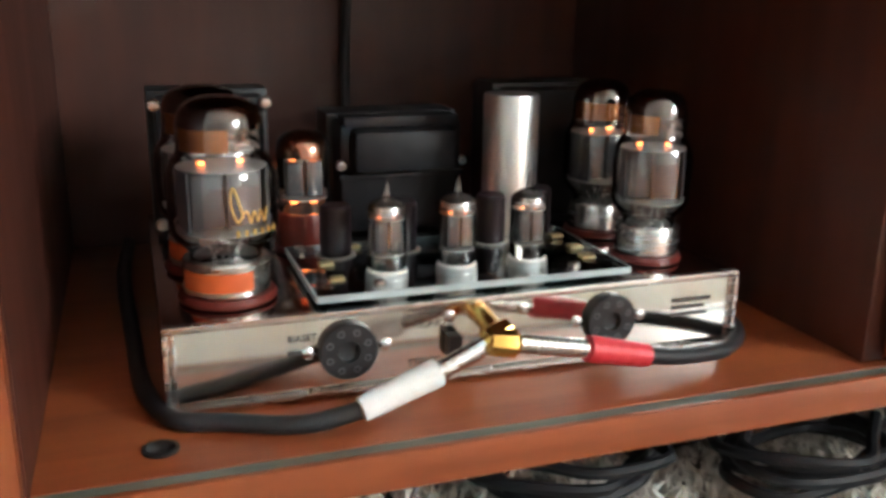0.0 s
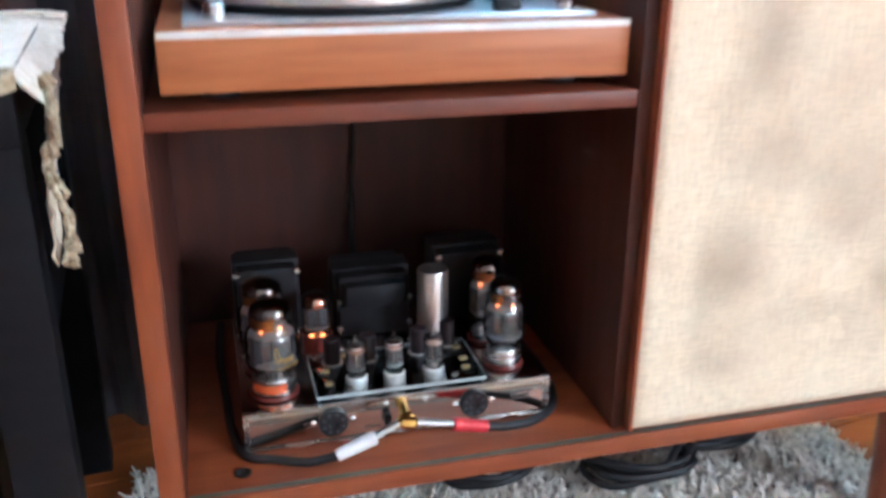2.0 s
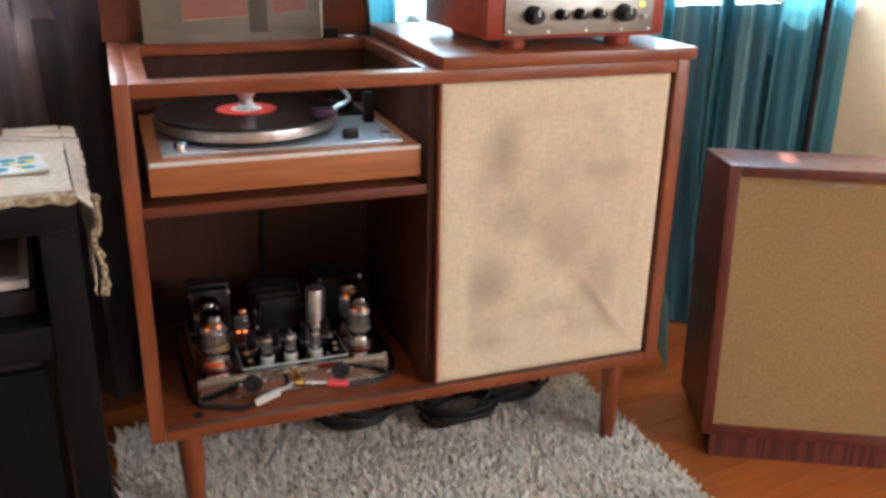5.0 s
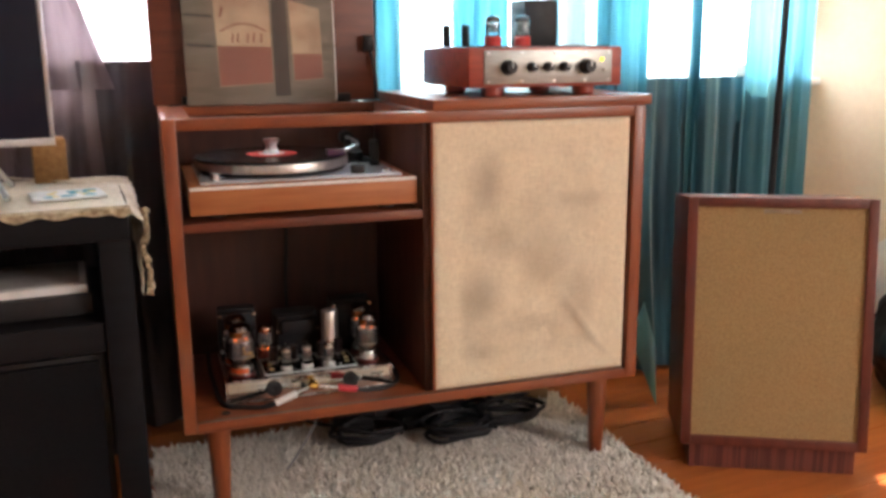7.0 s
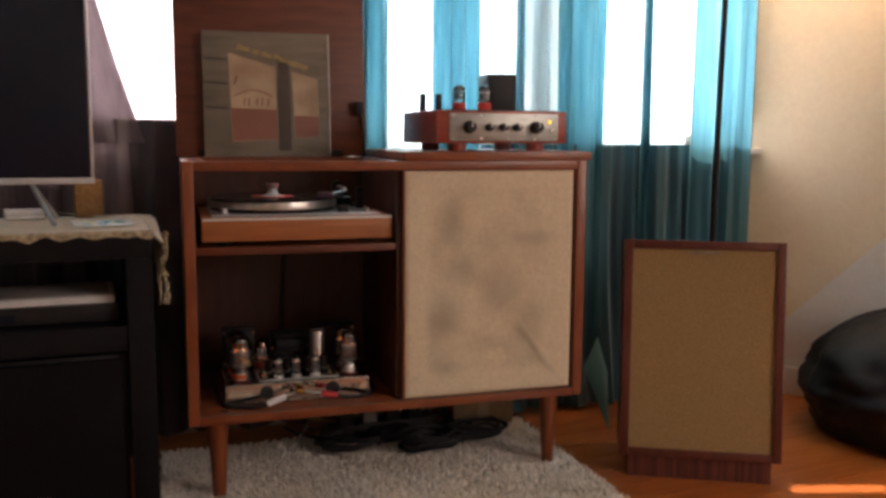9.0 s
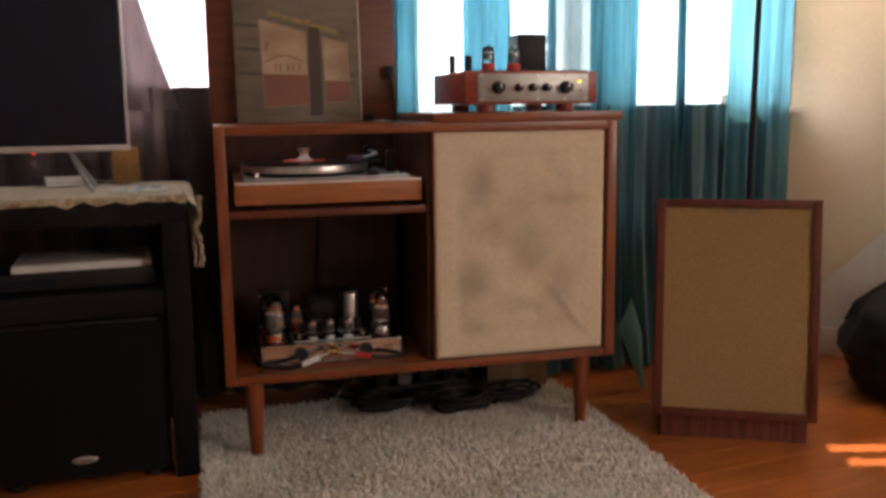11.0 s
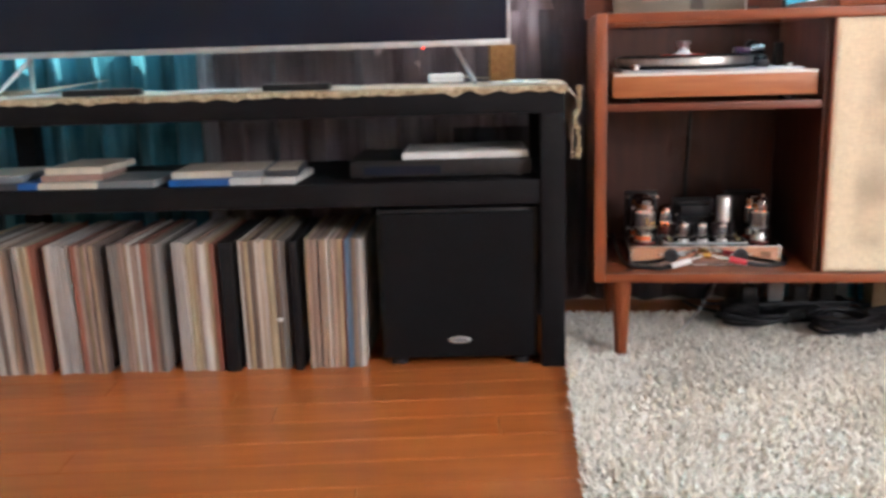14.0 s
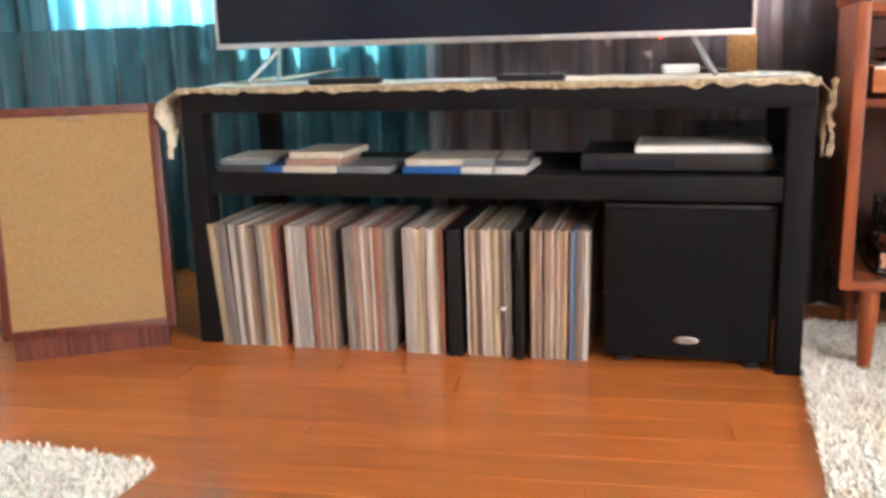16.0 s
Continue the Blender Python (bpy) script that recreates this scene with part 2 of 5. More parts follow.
SCREEN = surface("tv_screen", (0.011, 0.015, 0.028), (0.009, 0.012, 0.023), rough=0.12, rough2=0.15, scale=3, spec=0.22)
SILVER = surface("satin_silver", (0.62, 0.62, 0.62), (0.52, 0.52, 0.53), rough=0.32, metal=0.9, scale=40)
DECK = surface("deck_grey", (0.50, 0.52, 0.55), (0.42, 0.44, 0.47), rough=0.3, metal=0.5, scale=60, bump=0.0001)
VINYL = surface("record_vinyl", (0.010, 0.010, 0.011), (0.007, 0.007, 0.008), rough=0.2, scale=40)
LABELRED = surface("record_label_red", (0.62, 0.035, 0.02), (0.50, 0.028, 0.02), rough=0.5, scale=40)
WHITEP = surface("white_plastic", (0.80, 0.79, 0.77), (0.70, 0.69, 0.67), rough=0.5, scale=40, bump=0.0003)
REDP = surface("red_plastic", (0.62, 0.035, 0.05), (0.52, 0.025, 0.035), rough=0.42, scale=40, bump=0.0002)
CERAMIC = surface("white_ceramic", (0.82, 0.81, 0.78), (0.74, 0.73, 0.70), rough=0.3, scale=40)
ORANGE = surface("orange_label", (0.62, 0.12, 0.025), (0.5, 0.09, 0.02), rough=0.45, scale=60)
REDBROWN = surface("socket_brown", (0.13, 0.018, 0.012), (0.09, 0.012, 0.009), rough=0.35, scale=40)
BROWNB = surface("tube_base_brown", (0.16, 0.022, 0.012), (0.10, 0.014, 0.009), rough=0.3, scale=40)
GETTER = surface("getter_mirror", (0.10, 0.085, 0.075), (0.05, 0.042, 0.04), rough=0.1, metal=1.0, scale=25)
AMBER = surface("getter_amber", (0.50, 0.22, 0.055), (0.34, 0.13, 0.03), rough=0.2, metal=0.6, scale=40)
PLATE = surface("anode_grey", (0.085, 0.09, 0.095), (0.05, 0.053, 0.056), rough=0.4, metal=0.25, scale=40)
MICA = surface("mica_white", (0.34, 0.33, 0.31), (0.26, 0.25, 0.23), rough=0.35, scale=60)
PCBG = surface("circuit_board_green", (0.03, 0.085, 0.08), (0.02, 0.06, 0.06), rough=0.4, scale=60)
BLUEC = surface("component_blue", (0.06, 0.16, 0.34), (0.04, 0.11, 0.26), rough=0.4, scale=60)
YELLOWC = surface("component_yellow", (0.36, 0.29, 0.14), (0.27, 0.21, 0.10), rough=0.45, scale=60)
CAPBROWN = surface("capacitor_dark", (0.020, 0.010, 0.012), (0.014, 0.007, 0.009), rough=0.3, scale=60)
PINR = surface("pin_rim", (0.10, 0.10, 0.11), (0.07, 0.07, 0.075), rough=0.4)
# pale colour standing for the light caught along the acrylic's edges
EDGE_GLINT = surface("acrylic_edge_glint", (0.46, 0.52, 0.53), (0.32, 0.37, 0.38), rough=0.25, scale=40)
TRIMS = surface("trim_bright", (0.78, 0.76, 0.72), (0.70, 0.68, 0.64), rough=0.35, metal=0.3, scale=40)
GREYM = surface("track_grey", (0.13, 0.135, 0.11), (0.09, 0.093, 0.078), rough=0.5, scale=30, stretch=(1, 8, 8))
INK = surface("dark_ink", (0.05, 0.04, 0.035), rough=0.6)
GILT = surface("gilt_ink", (0.75, 0.52, 0.16), (0.62, 0.42, 0.12), rough=0.35, metal=0.7, scale=60)
REDWOOD = surface("preamp_redwood", (0.36, 0.05, 0.022), (0.24, 0.03, 0.015), rough=0.3, scale=7, stretch=(1, 9, 9), bump=0.0002, coat=0.3)
PREPLATE = surface("preamp_plate", (0.34, 0.33, 0.30), (0.27, 0.26, 0.24), rough=0.34, metal=0.8, scale=30, stretch=(1, 8, 8))
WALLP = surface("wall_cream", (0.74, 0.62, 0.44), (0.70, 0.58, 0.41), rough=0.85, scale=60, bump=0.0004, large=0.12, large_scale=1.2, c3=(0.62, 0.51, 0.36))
WALLD = surface("wall_white", (0.74, 0.71, 0.66), (0.70, 0.67, 0.62), rough=0.85, scale=60, bump=0.0004, large=0.12, large_scale=1.2, c3=(0.64, 0.61, 0.56))
WALLG = surface("wall_taupe", (0.27, 0.23, 0.19), (0.24, 0.205, 0.17), rough=0.85, scale=60, bump=0.0004, large=0.12, large_scale=1.2, c3=(0.21, 0.18, 0.15))
TRIMW = surface("trim_white", (0.72, 0.69, 0.63), (0.66, 0.63, 0.58), rough=0.5, scale=20, stretch=(1, 6, 6))
CEILM = surface("ceiling_paint", (0.80, 0.78, 0.74), (0.75, 0.73, 0.69), rough=0.9, scale=40, bump=0.0005)
TEAL = cloth("curtain_teal", (0.045, 0.20, 0.26), (0.11, 0.34, 0.42), 0.55)
# teal satin darkened, and less translucent, for the shade under the sill
TEAL_SHADED = cloth("curtain_teal_shaded", (0.010, 0.050, 0.072), (0.045, 0.18, 0.23), 0.15, scale=(26, 26, 1.2))
# paler copy of the teal satin, standing for light on the turned-up corner
TEAL_LIT = cloth("curtain_teal_lit", (0.14, 0.42, 0.48), (0.22, 0.55, 0.60), 0.5)
SHEER = cloth("curtain_teal_sheer", (0.42, 0.62, 0.68), (0.56, 0.74, 0.78), 0.75)
VOILE = cloth("curtain_voile", (0.66, 0.64, 0.68), (0.80, 0.79, 0.82), 0.8)
SOCKET = surface("socket_grey", (0.016, 0.016, 0.018), (0.012, 0.012, 0.013), rough=0.4, scale=40)
MAUVE = cloth("curtain_mauve", (0.17, 0.13, 0.14), (0.25, 0.20, 0.21), 0.30)
# the mauve cloth again, darkened for the shade below the windows
MAUVE_SHADED = cloth("curtain_mauve_shaded", (0.036, 0.030, 0.036), (0.062, 0.050, 0.058), 0.06)
LACE = surface("runner_lace", (0.72, 0.64, 0.50), (0.56, 0.48, 0.34), rough=0.95, scale=140, bump=0.0015, large=0.3, large_scale=20, c3=(0.5, 0.42, 0.28), sheen=0.1)
LACE_EDGE = surface("runner_lace_edge", (0.56, 0.46, 0.31), (0.22, 0.16, 0.09), rough=0.95, scale=110, bump=0.002, large=0.4, large_scale=24, c3=(0.36, 0.28, 0.17))
RUG = surface("rug_pile", (0.62, 0.57, 0.49), (0.42, 0.38, 0.32), rough=0.95, scale=45, large=0.35, large_scale=7, c3=(0.36, 0.32, 0.27), sheen=0.25)
RUGB = surface("rug_backing", (0.34, 0.30, 0.25), (0.26, 0.23, 0.19), rough=0.95, scale=60)
LEATHER = surface("bean_bag_leather", (0.012, 0.011, 0.011), (0.008, 0.0075, 0.0075), rough=0.5, rough2=0.6, scale=14, bump=0.02, bump_scale=7, spec=0.25)
CORK = surface("block_cork", (0.46, 0.25, 0.09), (0.34, 0.17, 0.06), rough=0.7, scale=120, bump=0.0006)
CARD = surface("cardboard_tan", (0.42, 0.30, 0.17), (0.36, 0.25, 0.14), rough=0.85, scale=60)
GREYP = surface("grey_plastic", (0.25, 0.25, 0.26), (0.2, 0.2, 0.21), rough=0.5, scale=40)
GLASS = glass("tube_glass", alpha=0.10)
ACRYL = glass("clear_acrylic", (0.9, 0.95, 0.96), alpha=0.10)
WRAP = glass("clear_wrap", (0.97, 0.97, 0.96), rough=0.16, alpha=-0.02)
PANE = glass("window_pane", alpha=0.02)
HEAT = glow("heater_glow", (1.0, 0.20, 0.04), 1.6)
LED = glow("yellow_lamp", (1.0, 0.72, 0.03), 1.1)
REDLED = glow("red_lamp", (1.0, 0.05, 0.02), 0.8)
OUTSIDE = glow("bright_sky", (0.93, 0.97, 1.0), 1.7)
SHADE_GLOW = glow("lit_shade", (1.0, 0.72, 0.38), 1.4)


def tone(name, c, rough=0.6, var=0.8):
    return surface(name, c, tuple(var * v for v in c), rough=rough, scale=30, stretch=(1, 1, 0.3), bump=0.0002)


# ---- mesh helpers ----
def box(bm, x0, x1, y0, y1, z0, z1, bev=0.0, seg=2, m=None):
    vs = bmesh.ops.create_cube(bm, size=1.0)["verts"]
    mat = Matrix.Translation(((x0 + x1) / 2, (y0 + y1) / 2, (z0 + z1) / 2)) @ Matrix.Diagonal((x1 - x0, y1 - y0, z1 - z0, 1))
    bmesh.ops.transform(bm, matrix=mat, verts=vs)
    if bev:
        es = list({e for v in vs for e in v.link_edges})
        res = bmesh.ops.bevel(bm, geom=es, offset=bev, segments=seg, profile=0.6, affect="EDGES")
        vs = list({v for f in res["faces"] for v in f.verts} | {v for v in vs if v.is_valid})
    if m is not None:
        bmesh.ops.transform(bm, matrix=m, verts=vs)
    return vs


def lathe(bm, prof, seg=32, m=None):
    """Turns a profile of (radius, height) round z; closes the ends that lie off the axis."""
    rings = []
    for r, z in prof:
        if r < 1e-6:
            rings.append([bm.verts.new((0, 0, z))])
        else:
            rings.append([bm.verts.new((r * math.cos(2 * math.pi * k / seg), r * math.sin(2 * math.pi * k / seg), z)) for k in range(seg)])
    for a, b in zip(rings, rings[1:]):
        for k in range(seg):
            q = [a[k % len(a)], a[(k + 1) % len(a)], b[(k + 1) % len(b)], b[k % len(b)]]
            q = list(dict.fromkeys(q))
            if len(q) > 2:
                bm.faces.new(q)
    for ring, flip in ((rings[0], True), (rings[-1], False)):
        if len(ring) > 2:
            bm.faces.new(ring[::-1] if flip else ring)
    if m is not None:
        bmesh.ops.transform(bm, matrix=m, verts=[v for r in rings for v in r])


def smooth_line(pts, n=8):
    pts = [Vector(p) for p in pts]
    out = []
    for i in range(len(pts) - 1):
        p0, p1, p2, p3 = pts[max(i - 1, 0)], pts[i], pts[i + 1], pts[min(i + 2, len(pts) - 1)]
        for k in range(n):
            t = k / n
            out.append(0.5 * (2 * p1 + (p2 - p0) * t + (2 * p0 - 5 * p1 + 4 * p2 - p3) * t * t + (3 * p1 - p0 - 3 * p2 + p3) * t ** 3))
    return out + [pts[-1]]


def tube(bm, pts, r, seg=10, n=8, r1=None):
    line = smooth_line(pts, n) if n > 1 else [Vector(p) for p in pts]
    rings, up = [], Vector((0.13, 0.27, 0.95)).normalized()
    for i, p in enumerate(line):
        d = (line[min(i + 1, len(line) - 1)] - line[max(i - 1, 0)]).normalized()
        a = d.cross(up)
        a = (a if a.length > 0.1 else d.cross(Vector((1, 0, 0)))).normalized()
        b = d.cross(a)
        rad = r if r1 is None else r + (r1 - r) * i / (len(line) - 1)
        rings.append([bm.verts.new(p + rad * (a * math.cos(2 * math.pi * k / seg) + b * math.sin(2 * math.pi * k / seg))) for k in range(seg)])
    for a, b in zip(rings, rings[1:]):
        for k in range(seg):
            bm.faces.new((a[k], a[(k + 1) % seg], b[(k + 1) % seg], b[k]))
    bm.faces.new(rings[0][::-1])
    bm.faces.new(rings[-1])


def sheet(bm, nu, nv, f, thick=0.0):
    """A grid of points f(u, v), doubled at a thickness if one is given."""
    vs = [[bm.verts.new(f(i / nu, j / nv)) for j in range(nv + 1)] for i in range(nu + 1)]
    fs = [bm.faces.new((vs[i][j], vs[i + 1][j], vs[i + 1][j + 1], vs[i][j + 1])) for i in range(nu) for j in range(nv)]
    if thick:
        bmesh.ops.recalc_face_normals(bm, faces=fs)
        bmesh.ops.solidify(bm, geom=fs, thickness=thick)


def mesh_of(bm, mat, name, smooth=True):
    bmesh.ops.recalc_face_normals(bm, faces=bm.faces)
    me = bpy.data.meshes.new(name)
    bm.to_mesh(me)
    bm.free()
    me.materials.append(mat)
    if smooth:
        me.polygons.foreach_set("use_smooth", [True] * len(me.polygons))
        me.set_sharp_from_angle(angle=radians(35))
    return me


def part(name, bm, mat, parent, label=""):
    ob = new(name, mesh_of(bm, mat, name))
    ob.parent = parent
    return tagged(ob, label) if label else ob


def thing(name, m, label, category, group="", kind=""):
    ob = new(name)
    ob.empty_display_size = 0.02
    ob.matrix_basis = m
    return tagged(ob, label, category, group, kind)


def single(name, bm, mat, label, category, m=None, group="", kind=""):
    ob = new(name, mesh_of(bm, mat, name))
    if m is not None:
        ob.matrix_basis = m
    return tagged(ob, label, category, group, kind)


def boxpart(name, dims, mat, parent, label="", bev=0.0):
    bm = bmesh.new()
    box(bm, *dims, bev=bev)
    return part(name, bm, mat, parent, label)


def lathepart(name, prof, mat, parent, label="", seg=32, m=None):
    bm = bmesh.new()
    lathe(bm, prof, seg, m)
    return part(name, bm, mat, parent, label)


def tubepart(name, pts, r, mat, parent, label="", seg=10, n=8, r1=None):
    bm = bmesh.new()
    tube(bm, pts, r, seg, n, r1)
    return part(name, bm, mat, parent, label)


def words(name, text, size, mat, parent, m, label=""):
    cu = bpy.data.curves.new(name, "FONT")
    cu.body, cu.size, cu.extrude = text, size, 0.0001
    tmp = bpy.data.objects.new(name, cu)
    scene.collection.objects.link(tmp)
    bpy.context.view_layer.update()
    me = bpy.data.meshes.new_from_object(tmp.evaluated_get(bpy.context.evaluated_depsgraph_get()))
    bpy.data.objects.remove(tmp)
    me.materials.append(mat)
    ob = new(name, me)
    ob.parent, ob.matrix_basis = parent, m
    return tagged(ob, label)


# ---- room ----
def structure(name, bm, mat, label, category):
    return single(name, bm, mat, label, category, kind="structure")


WALL_Y = 0.56
bm = bmesh.new()
SILL, HEAD = 0.79, 2.15
openings = [(-2.30, -1.00), (-0.52, 0.28), (0.48, 1.00), (1.08, 1.80)]
box(bm, -2.75, 1.80, WALL_Y, WALL_Y + 0.14, 0, SILL)
box(bm, -2.75, 1.80, WALL_Y, WALL_Y + 0.14, HEAD, 2.45)
edges = [-2.75] + [v for o in openings for v in o] + [1.86]
for a, b in zip(edges[::2], edges[1::2]):
    box(bm, a, b, WALL_Y, WALL_Y + 0.14, SILL, HEAD)
# infill added to stop the sun and leave only a low bright sliver
box(bm, 1.738, 1.7995, WALL_Y + 0.001, WALL_Y + 0.04, 0.90, HEAD - 0.001)
structure("wall_north", bm, WALLG, "taupe painted wall with a row of windows", "wall")
for k, (a, b) in enumerate(openings):
    w = thing("window_%d" % (k + 1), pose(a, WALL_Y, SILL), "white framed window behind a curtain, overbright outside", "window", kind="structure")
    W, H = b - a, HEAD - SILL
    bm = bmesh.new()
    for d in ((0, W, 0.05, 0.09, 0, 0.04), (0, W, 0.05, 0.09, H - 0.04, H), (0, 0.04, 0.05, 0.09, 0.04, H - 0.04), (W - 0.04, W, 0.05, 0.09, 0.04, H - 0.04), (0.04, W - 0.04, 0.055, 0.085, H * 0.62, H * 0.62 + 0.03)):
        box(bm, *d, bev=0.003)
    part("window_frame", bm, TRIMW, w)
    boxpart("window_sill", (-0.03, W + 0.03, -0.025, 0.05, -0.022, -0.001), TRIMW, w, bev=0.004)
    p = boxpart("pane", (0.04, W - 0.04, 0.068, 0.072, 0.04, H - 0.04), PANE, w)
    p.visible_shadow = False
bm = bmesh.new()
box(bm, -3.4, 2.6, 1.9, 1.92, -0.2, 3.4)
structure("backdrop", bm, OUTSIDE, "bright overcast sky outside the windows", "sky")
# angled wall beyond the curtains, with the sloping attic panel on its lower part
A, B = Vector((1.80, WALL_Y, 0)), Vector((2.75, -0.75, 0))
along = (B - A).normalized()
yaw = math.degrees(math.atan2(along.y, along.x))
LEN = (B - A).length
bm = bmesh.new()
# the hole above 1.36 is added out of view to admit the sun
for d in ((0, LEN, 0, 0.12, 0, 1.36), (0, LEN, 0, 0.12, 2.30, 2.45), (0.62, LEN, 0, 0.12, 1.36, 2.30), (0, 0.02, 0, 0.12, 1.36, 2.30)):
    box(bm, *d)
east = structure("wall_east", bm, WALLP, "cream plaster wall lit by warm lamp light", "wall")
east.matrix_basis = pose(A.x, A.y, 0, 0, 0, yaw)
bm = bmesh.new()
f = [bm.verts.new(v) for v in ((0.02, -0.02, 0), (LEN, -0.02, 0), (LEN, -0.02, 1.75), (0.02, -0.02, 0.12))]
g = [bm.verts.new((v.co.x, -0.001, v.co.z)) for v in f]
bm.faces.new(f)
bm.faces.new(g[::-1])
for k in range(4):
    bm.faces.new((f[k], g[k], g[(k + 1) % 4], f[(k + 1) % 4]))
slope = structure("wall_slope", bm, WALLD, "pale sloping attic panel against the cream wall", "wall")
slope.matrix_basis = east.matrix_basis
# an unseen sheet in that hole, added to cut the sun into two slanting slips
bm = bmesh.new()
sheet(bm, 60, 94, lambda u, v: (0.021 + 0.598 * u, 0.012, 1.361 + 0.938 * v))
gaps = []
for q in bm.faces:
    c = q.calc_center_median()
    w = c.z + 1.21 * c.x
    if (1.76 < w < 1.856 and 0.085 < c.x < 0.31) or (1.928 < w < 2.017 and 0.12 < c.x < 0.225):
        gaps.append(q)
bmesh.ops.delete(bm, geom=gaps, context="FACES")
bmesh.ops.solidify(bm, geom=list(bm.faces), thickness=0.002)
blind = structure("blind", bm, TRIMW, "unseen pale sheet with slits, added to shape the sun patches", "blind")
blind.matrix_basis = east.matrix_basis
bm = bmesh.new()
box(bm, 0.02, LEN, -0.034, -0.021, 0.0, 0.09, bev=0.003)
bb = structure("baseboard", bm, TRIMW, "white painted baseboard along the angled wall", "baseboard")
bb.matrix_basis = east.matrix_basis
bm = bmesh.new()
box(bm, -2.75, 1.80, WALL_Y - 0.014, WALL_Y - 0.001, 0.0, 0.09, bev=0.003)
structure("baseboard_north", bm, TRIMW, "white painted baseboard under the windows", "baseboard")
bm = bmesh.new()
box(bm, -2.87, -2.75, -3.62, WALL_Y + 0.14, 0, 2.45)
structure("wall_west", bm, WALLD, "plain pale painted wall", "wall")
bm = bmesh.new()
# the opening left here is added for the fill light beside the camera
for d in ((2.75, 2.87, -3.5, -3.48, 0, 2.45), (2.75, 2.87, -2.20, -0.75, 0, 2.45), (2.75, 2.87, -3.48, -2.20, 0, 0.95), (2.75, 2.87, -3.48, -2.20, 2.1, 2.45)):
    box(bm, *d)
structure("wall_far_east", bm, WALLD, "plain pale painted wall", "wall")
bm = bmesh.new()
for d in ((-2.87, 2.87, -3.62, -3.5, 0, 2.45),):
    box(bm, *d)
structure("wall_south", bm, WALLD, "plain pale painted wall behind", "wall")
bm = bmesh.new()
box(bm, -2.87, 2.87, -3.62, WALL_Y + 0.14, 2.45, 2.55)
structure("ceiling", bm, CEILM, "plain white painted ceiling", "ceiling")

# ---- curtains ----
def curtain(name, mat, x0, x1, y, z0, z1, folds, depth, label, seed, flare=0.0, nz=26):
    rnd = random.Random(seed)
    ph = [rnd.uniform(0, 6.28) for _ in range(4)]
    n = max(24, int(folds * 12))

    def f(u, v):
        z = z1 + (z0 - z1) * v
        x = x0 + (x1 - x0) * u + 0.012 * math.sin(9 * u + 3 * v + ph[2]) * v
        w = math.sin(2 * math.pi * folds * u + ph[0] + 0.5 * math.sin(5 * u + ph[1]) + 0.25 * math.sin(3 * v + ph[3]))
        w2 = 0.35 * math.sin(2 * math.pi * folds * 2.3 * u + ph[1] + v)
        return (x, y + depth * (0.55 + 0.6 * v) * (w + w2) - flare * v ** 3, z)
    bm = bmesh.new()
    sheet(bm, n, nz, f)
    return single(name, bm, mat, label, "curtain")


def drapes():
    # sheer cloth over the windows and the long teal curtain below and beside them
    curtain("sheer_curtain", SHEER, 0.44, 1.52, 0.527, 0.74, 2.12, 13, 0.008, "pale sheer teal curtain over bright windows", 3)
    long_teal = "shiny teal satin curtain hanging in folds to the floor"
    for k, (a, b) in enumerate(((0.46, 0.56), (0.69, 0.82), (0.935, 0.965), (1.06, 1.22), (1.345, 1.375))):
        curtain("curtain", TEAL, a, b, 0.475, 0.02, 2.12, 1.3 + 9 * (b - a), 0.014, long_teal, 20 + k)
    curtain("curtain", TEAL, 1.51, 1.73, 0.475, 0.02, 2.12, 3.2, 0.014, long_teal, 26)
    curtain("curtain", TEAL_SHADED, 0.84, 1.735, 0.496, 0.012, 0.80, 10, 0.016, "teal satin curtain under the window sill, colour darkened as shade", 41, flare=0.05)
    # behind the television
    curtain("curtain", TEAL, -2.62, -1.70, 0.505, 0.72, 2.12, 8, 0.02, long_teal, 51)
    curtain("curtain", TEAL_SHADED, -2.62, -1.66, 0.475, 0.012, 0.79, 8, 0.022, "teal satin curtain below the window sill, colour darkened as shade", 51)
    curtain("curtain", TEAL, -1.72, -1.06, 0.50, 0.02, 2.12, 6, 0.02, long_teal, 59)
    curtain("mauve_curtain", MAUVE, -1.02, -0.33, 0.50, 0.02, 2.12, 6, 0.02, "mauve grey curtain drawn beside the teal one", 52)
    curtain("voile_curtain", VOILE, -1.066, -1.014, 0.515, 0.02, 2.12, 1, 0.006, "narrow white voile edge between two curtains", 58)
    # lower length takes the shaded colour, the length above it the plain mauve
    curtain("mauve_curtain", MAUVE_SHADED, -0.35, -0.12, 0.47, 0.02, 0.50, 2.4, 0.018, "mauve grey curtain between stand and cabinet, shade in its colour", 53)
    curtain("mauve_curtain", MAUVE, -0.35, -0.12, 0.49, 0.47, 0.86, 2.4, 0.018, "mauve grey curtain hanging below the bright window", 53)
    curtain("voile_curtain", VOILE, -0.50, 0.47, 0.525, 0.75, 2.12, 9, 0.008, "white voile curtain over a bright window", 57)
    bm = bmesh.new()

    def swag(u, v):
        x = -0.33 + u * (0.05 + 0.20 * v ** 1.6)
        return (x, 0.485 + 0.012 * math.sin(14 * u + 2 * v), 1.75 - 0.95 * v)
    sheet(bm, 18, 22, swag)
    single("mauve_curtain", bm, MAUVE, "mauve grey curtain pulled aside from the window", "curtain")
    curtain("mauve_curtain", MAUVE_SHADED, -0.14, 0.42, 0.49, 0.02, 0.86, 5, 0.018, "mauve grey curtain hanging behind the cabinet", 54)
    bm = bmesh.new()

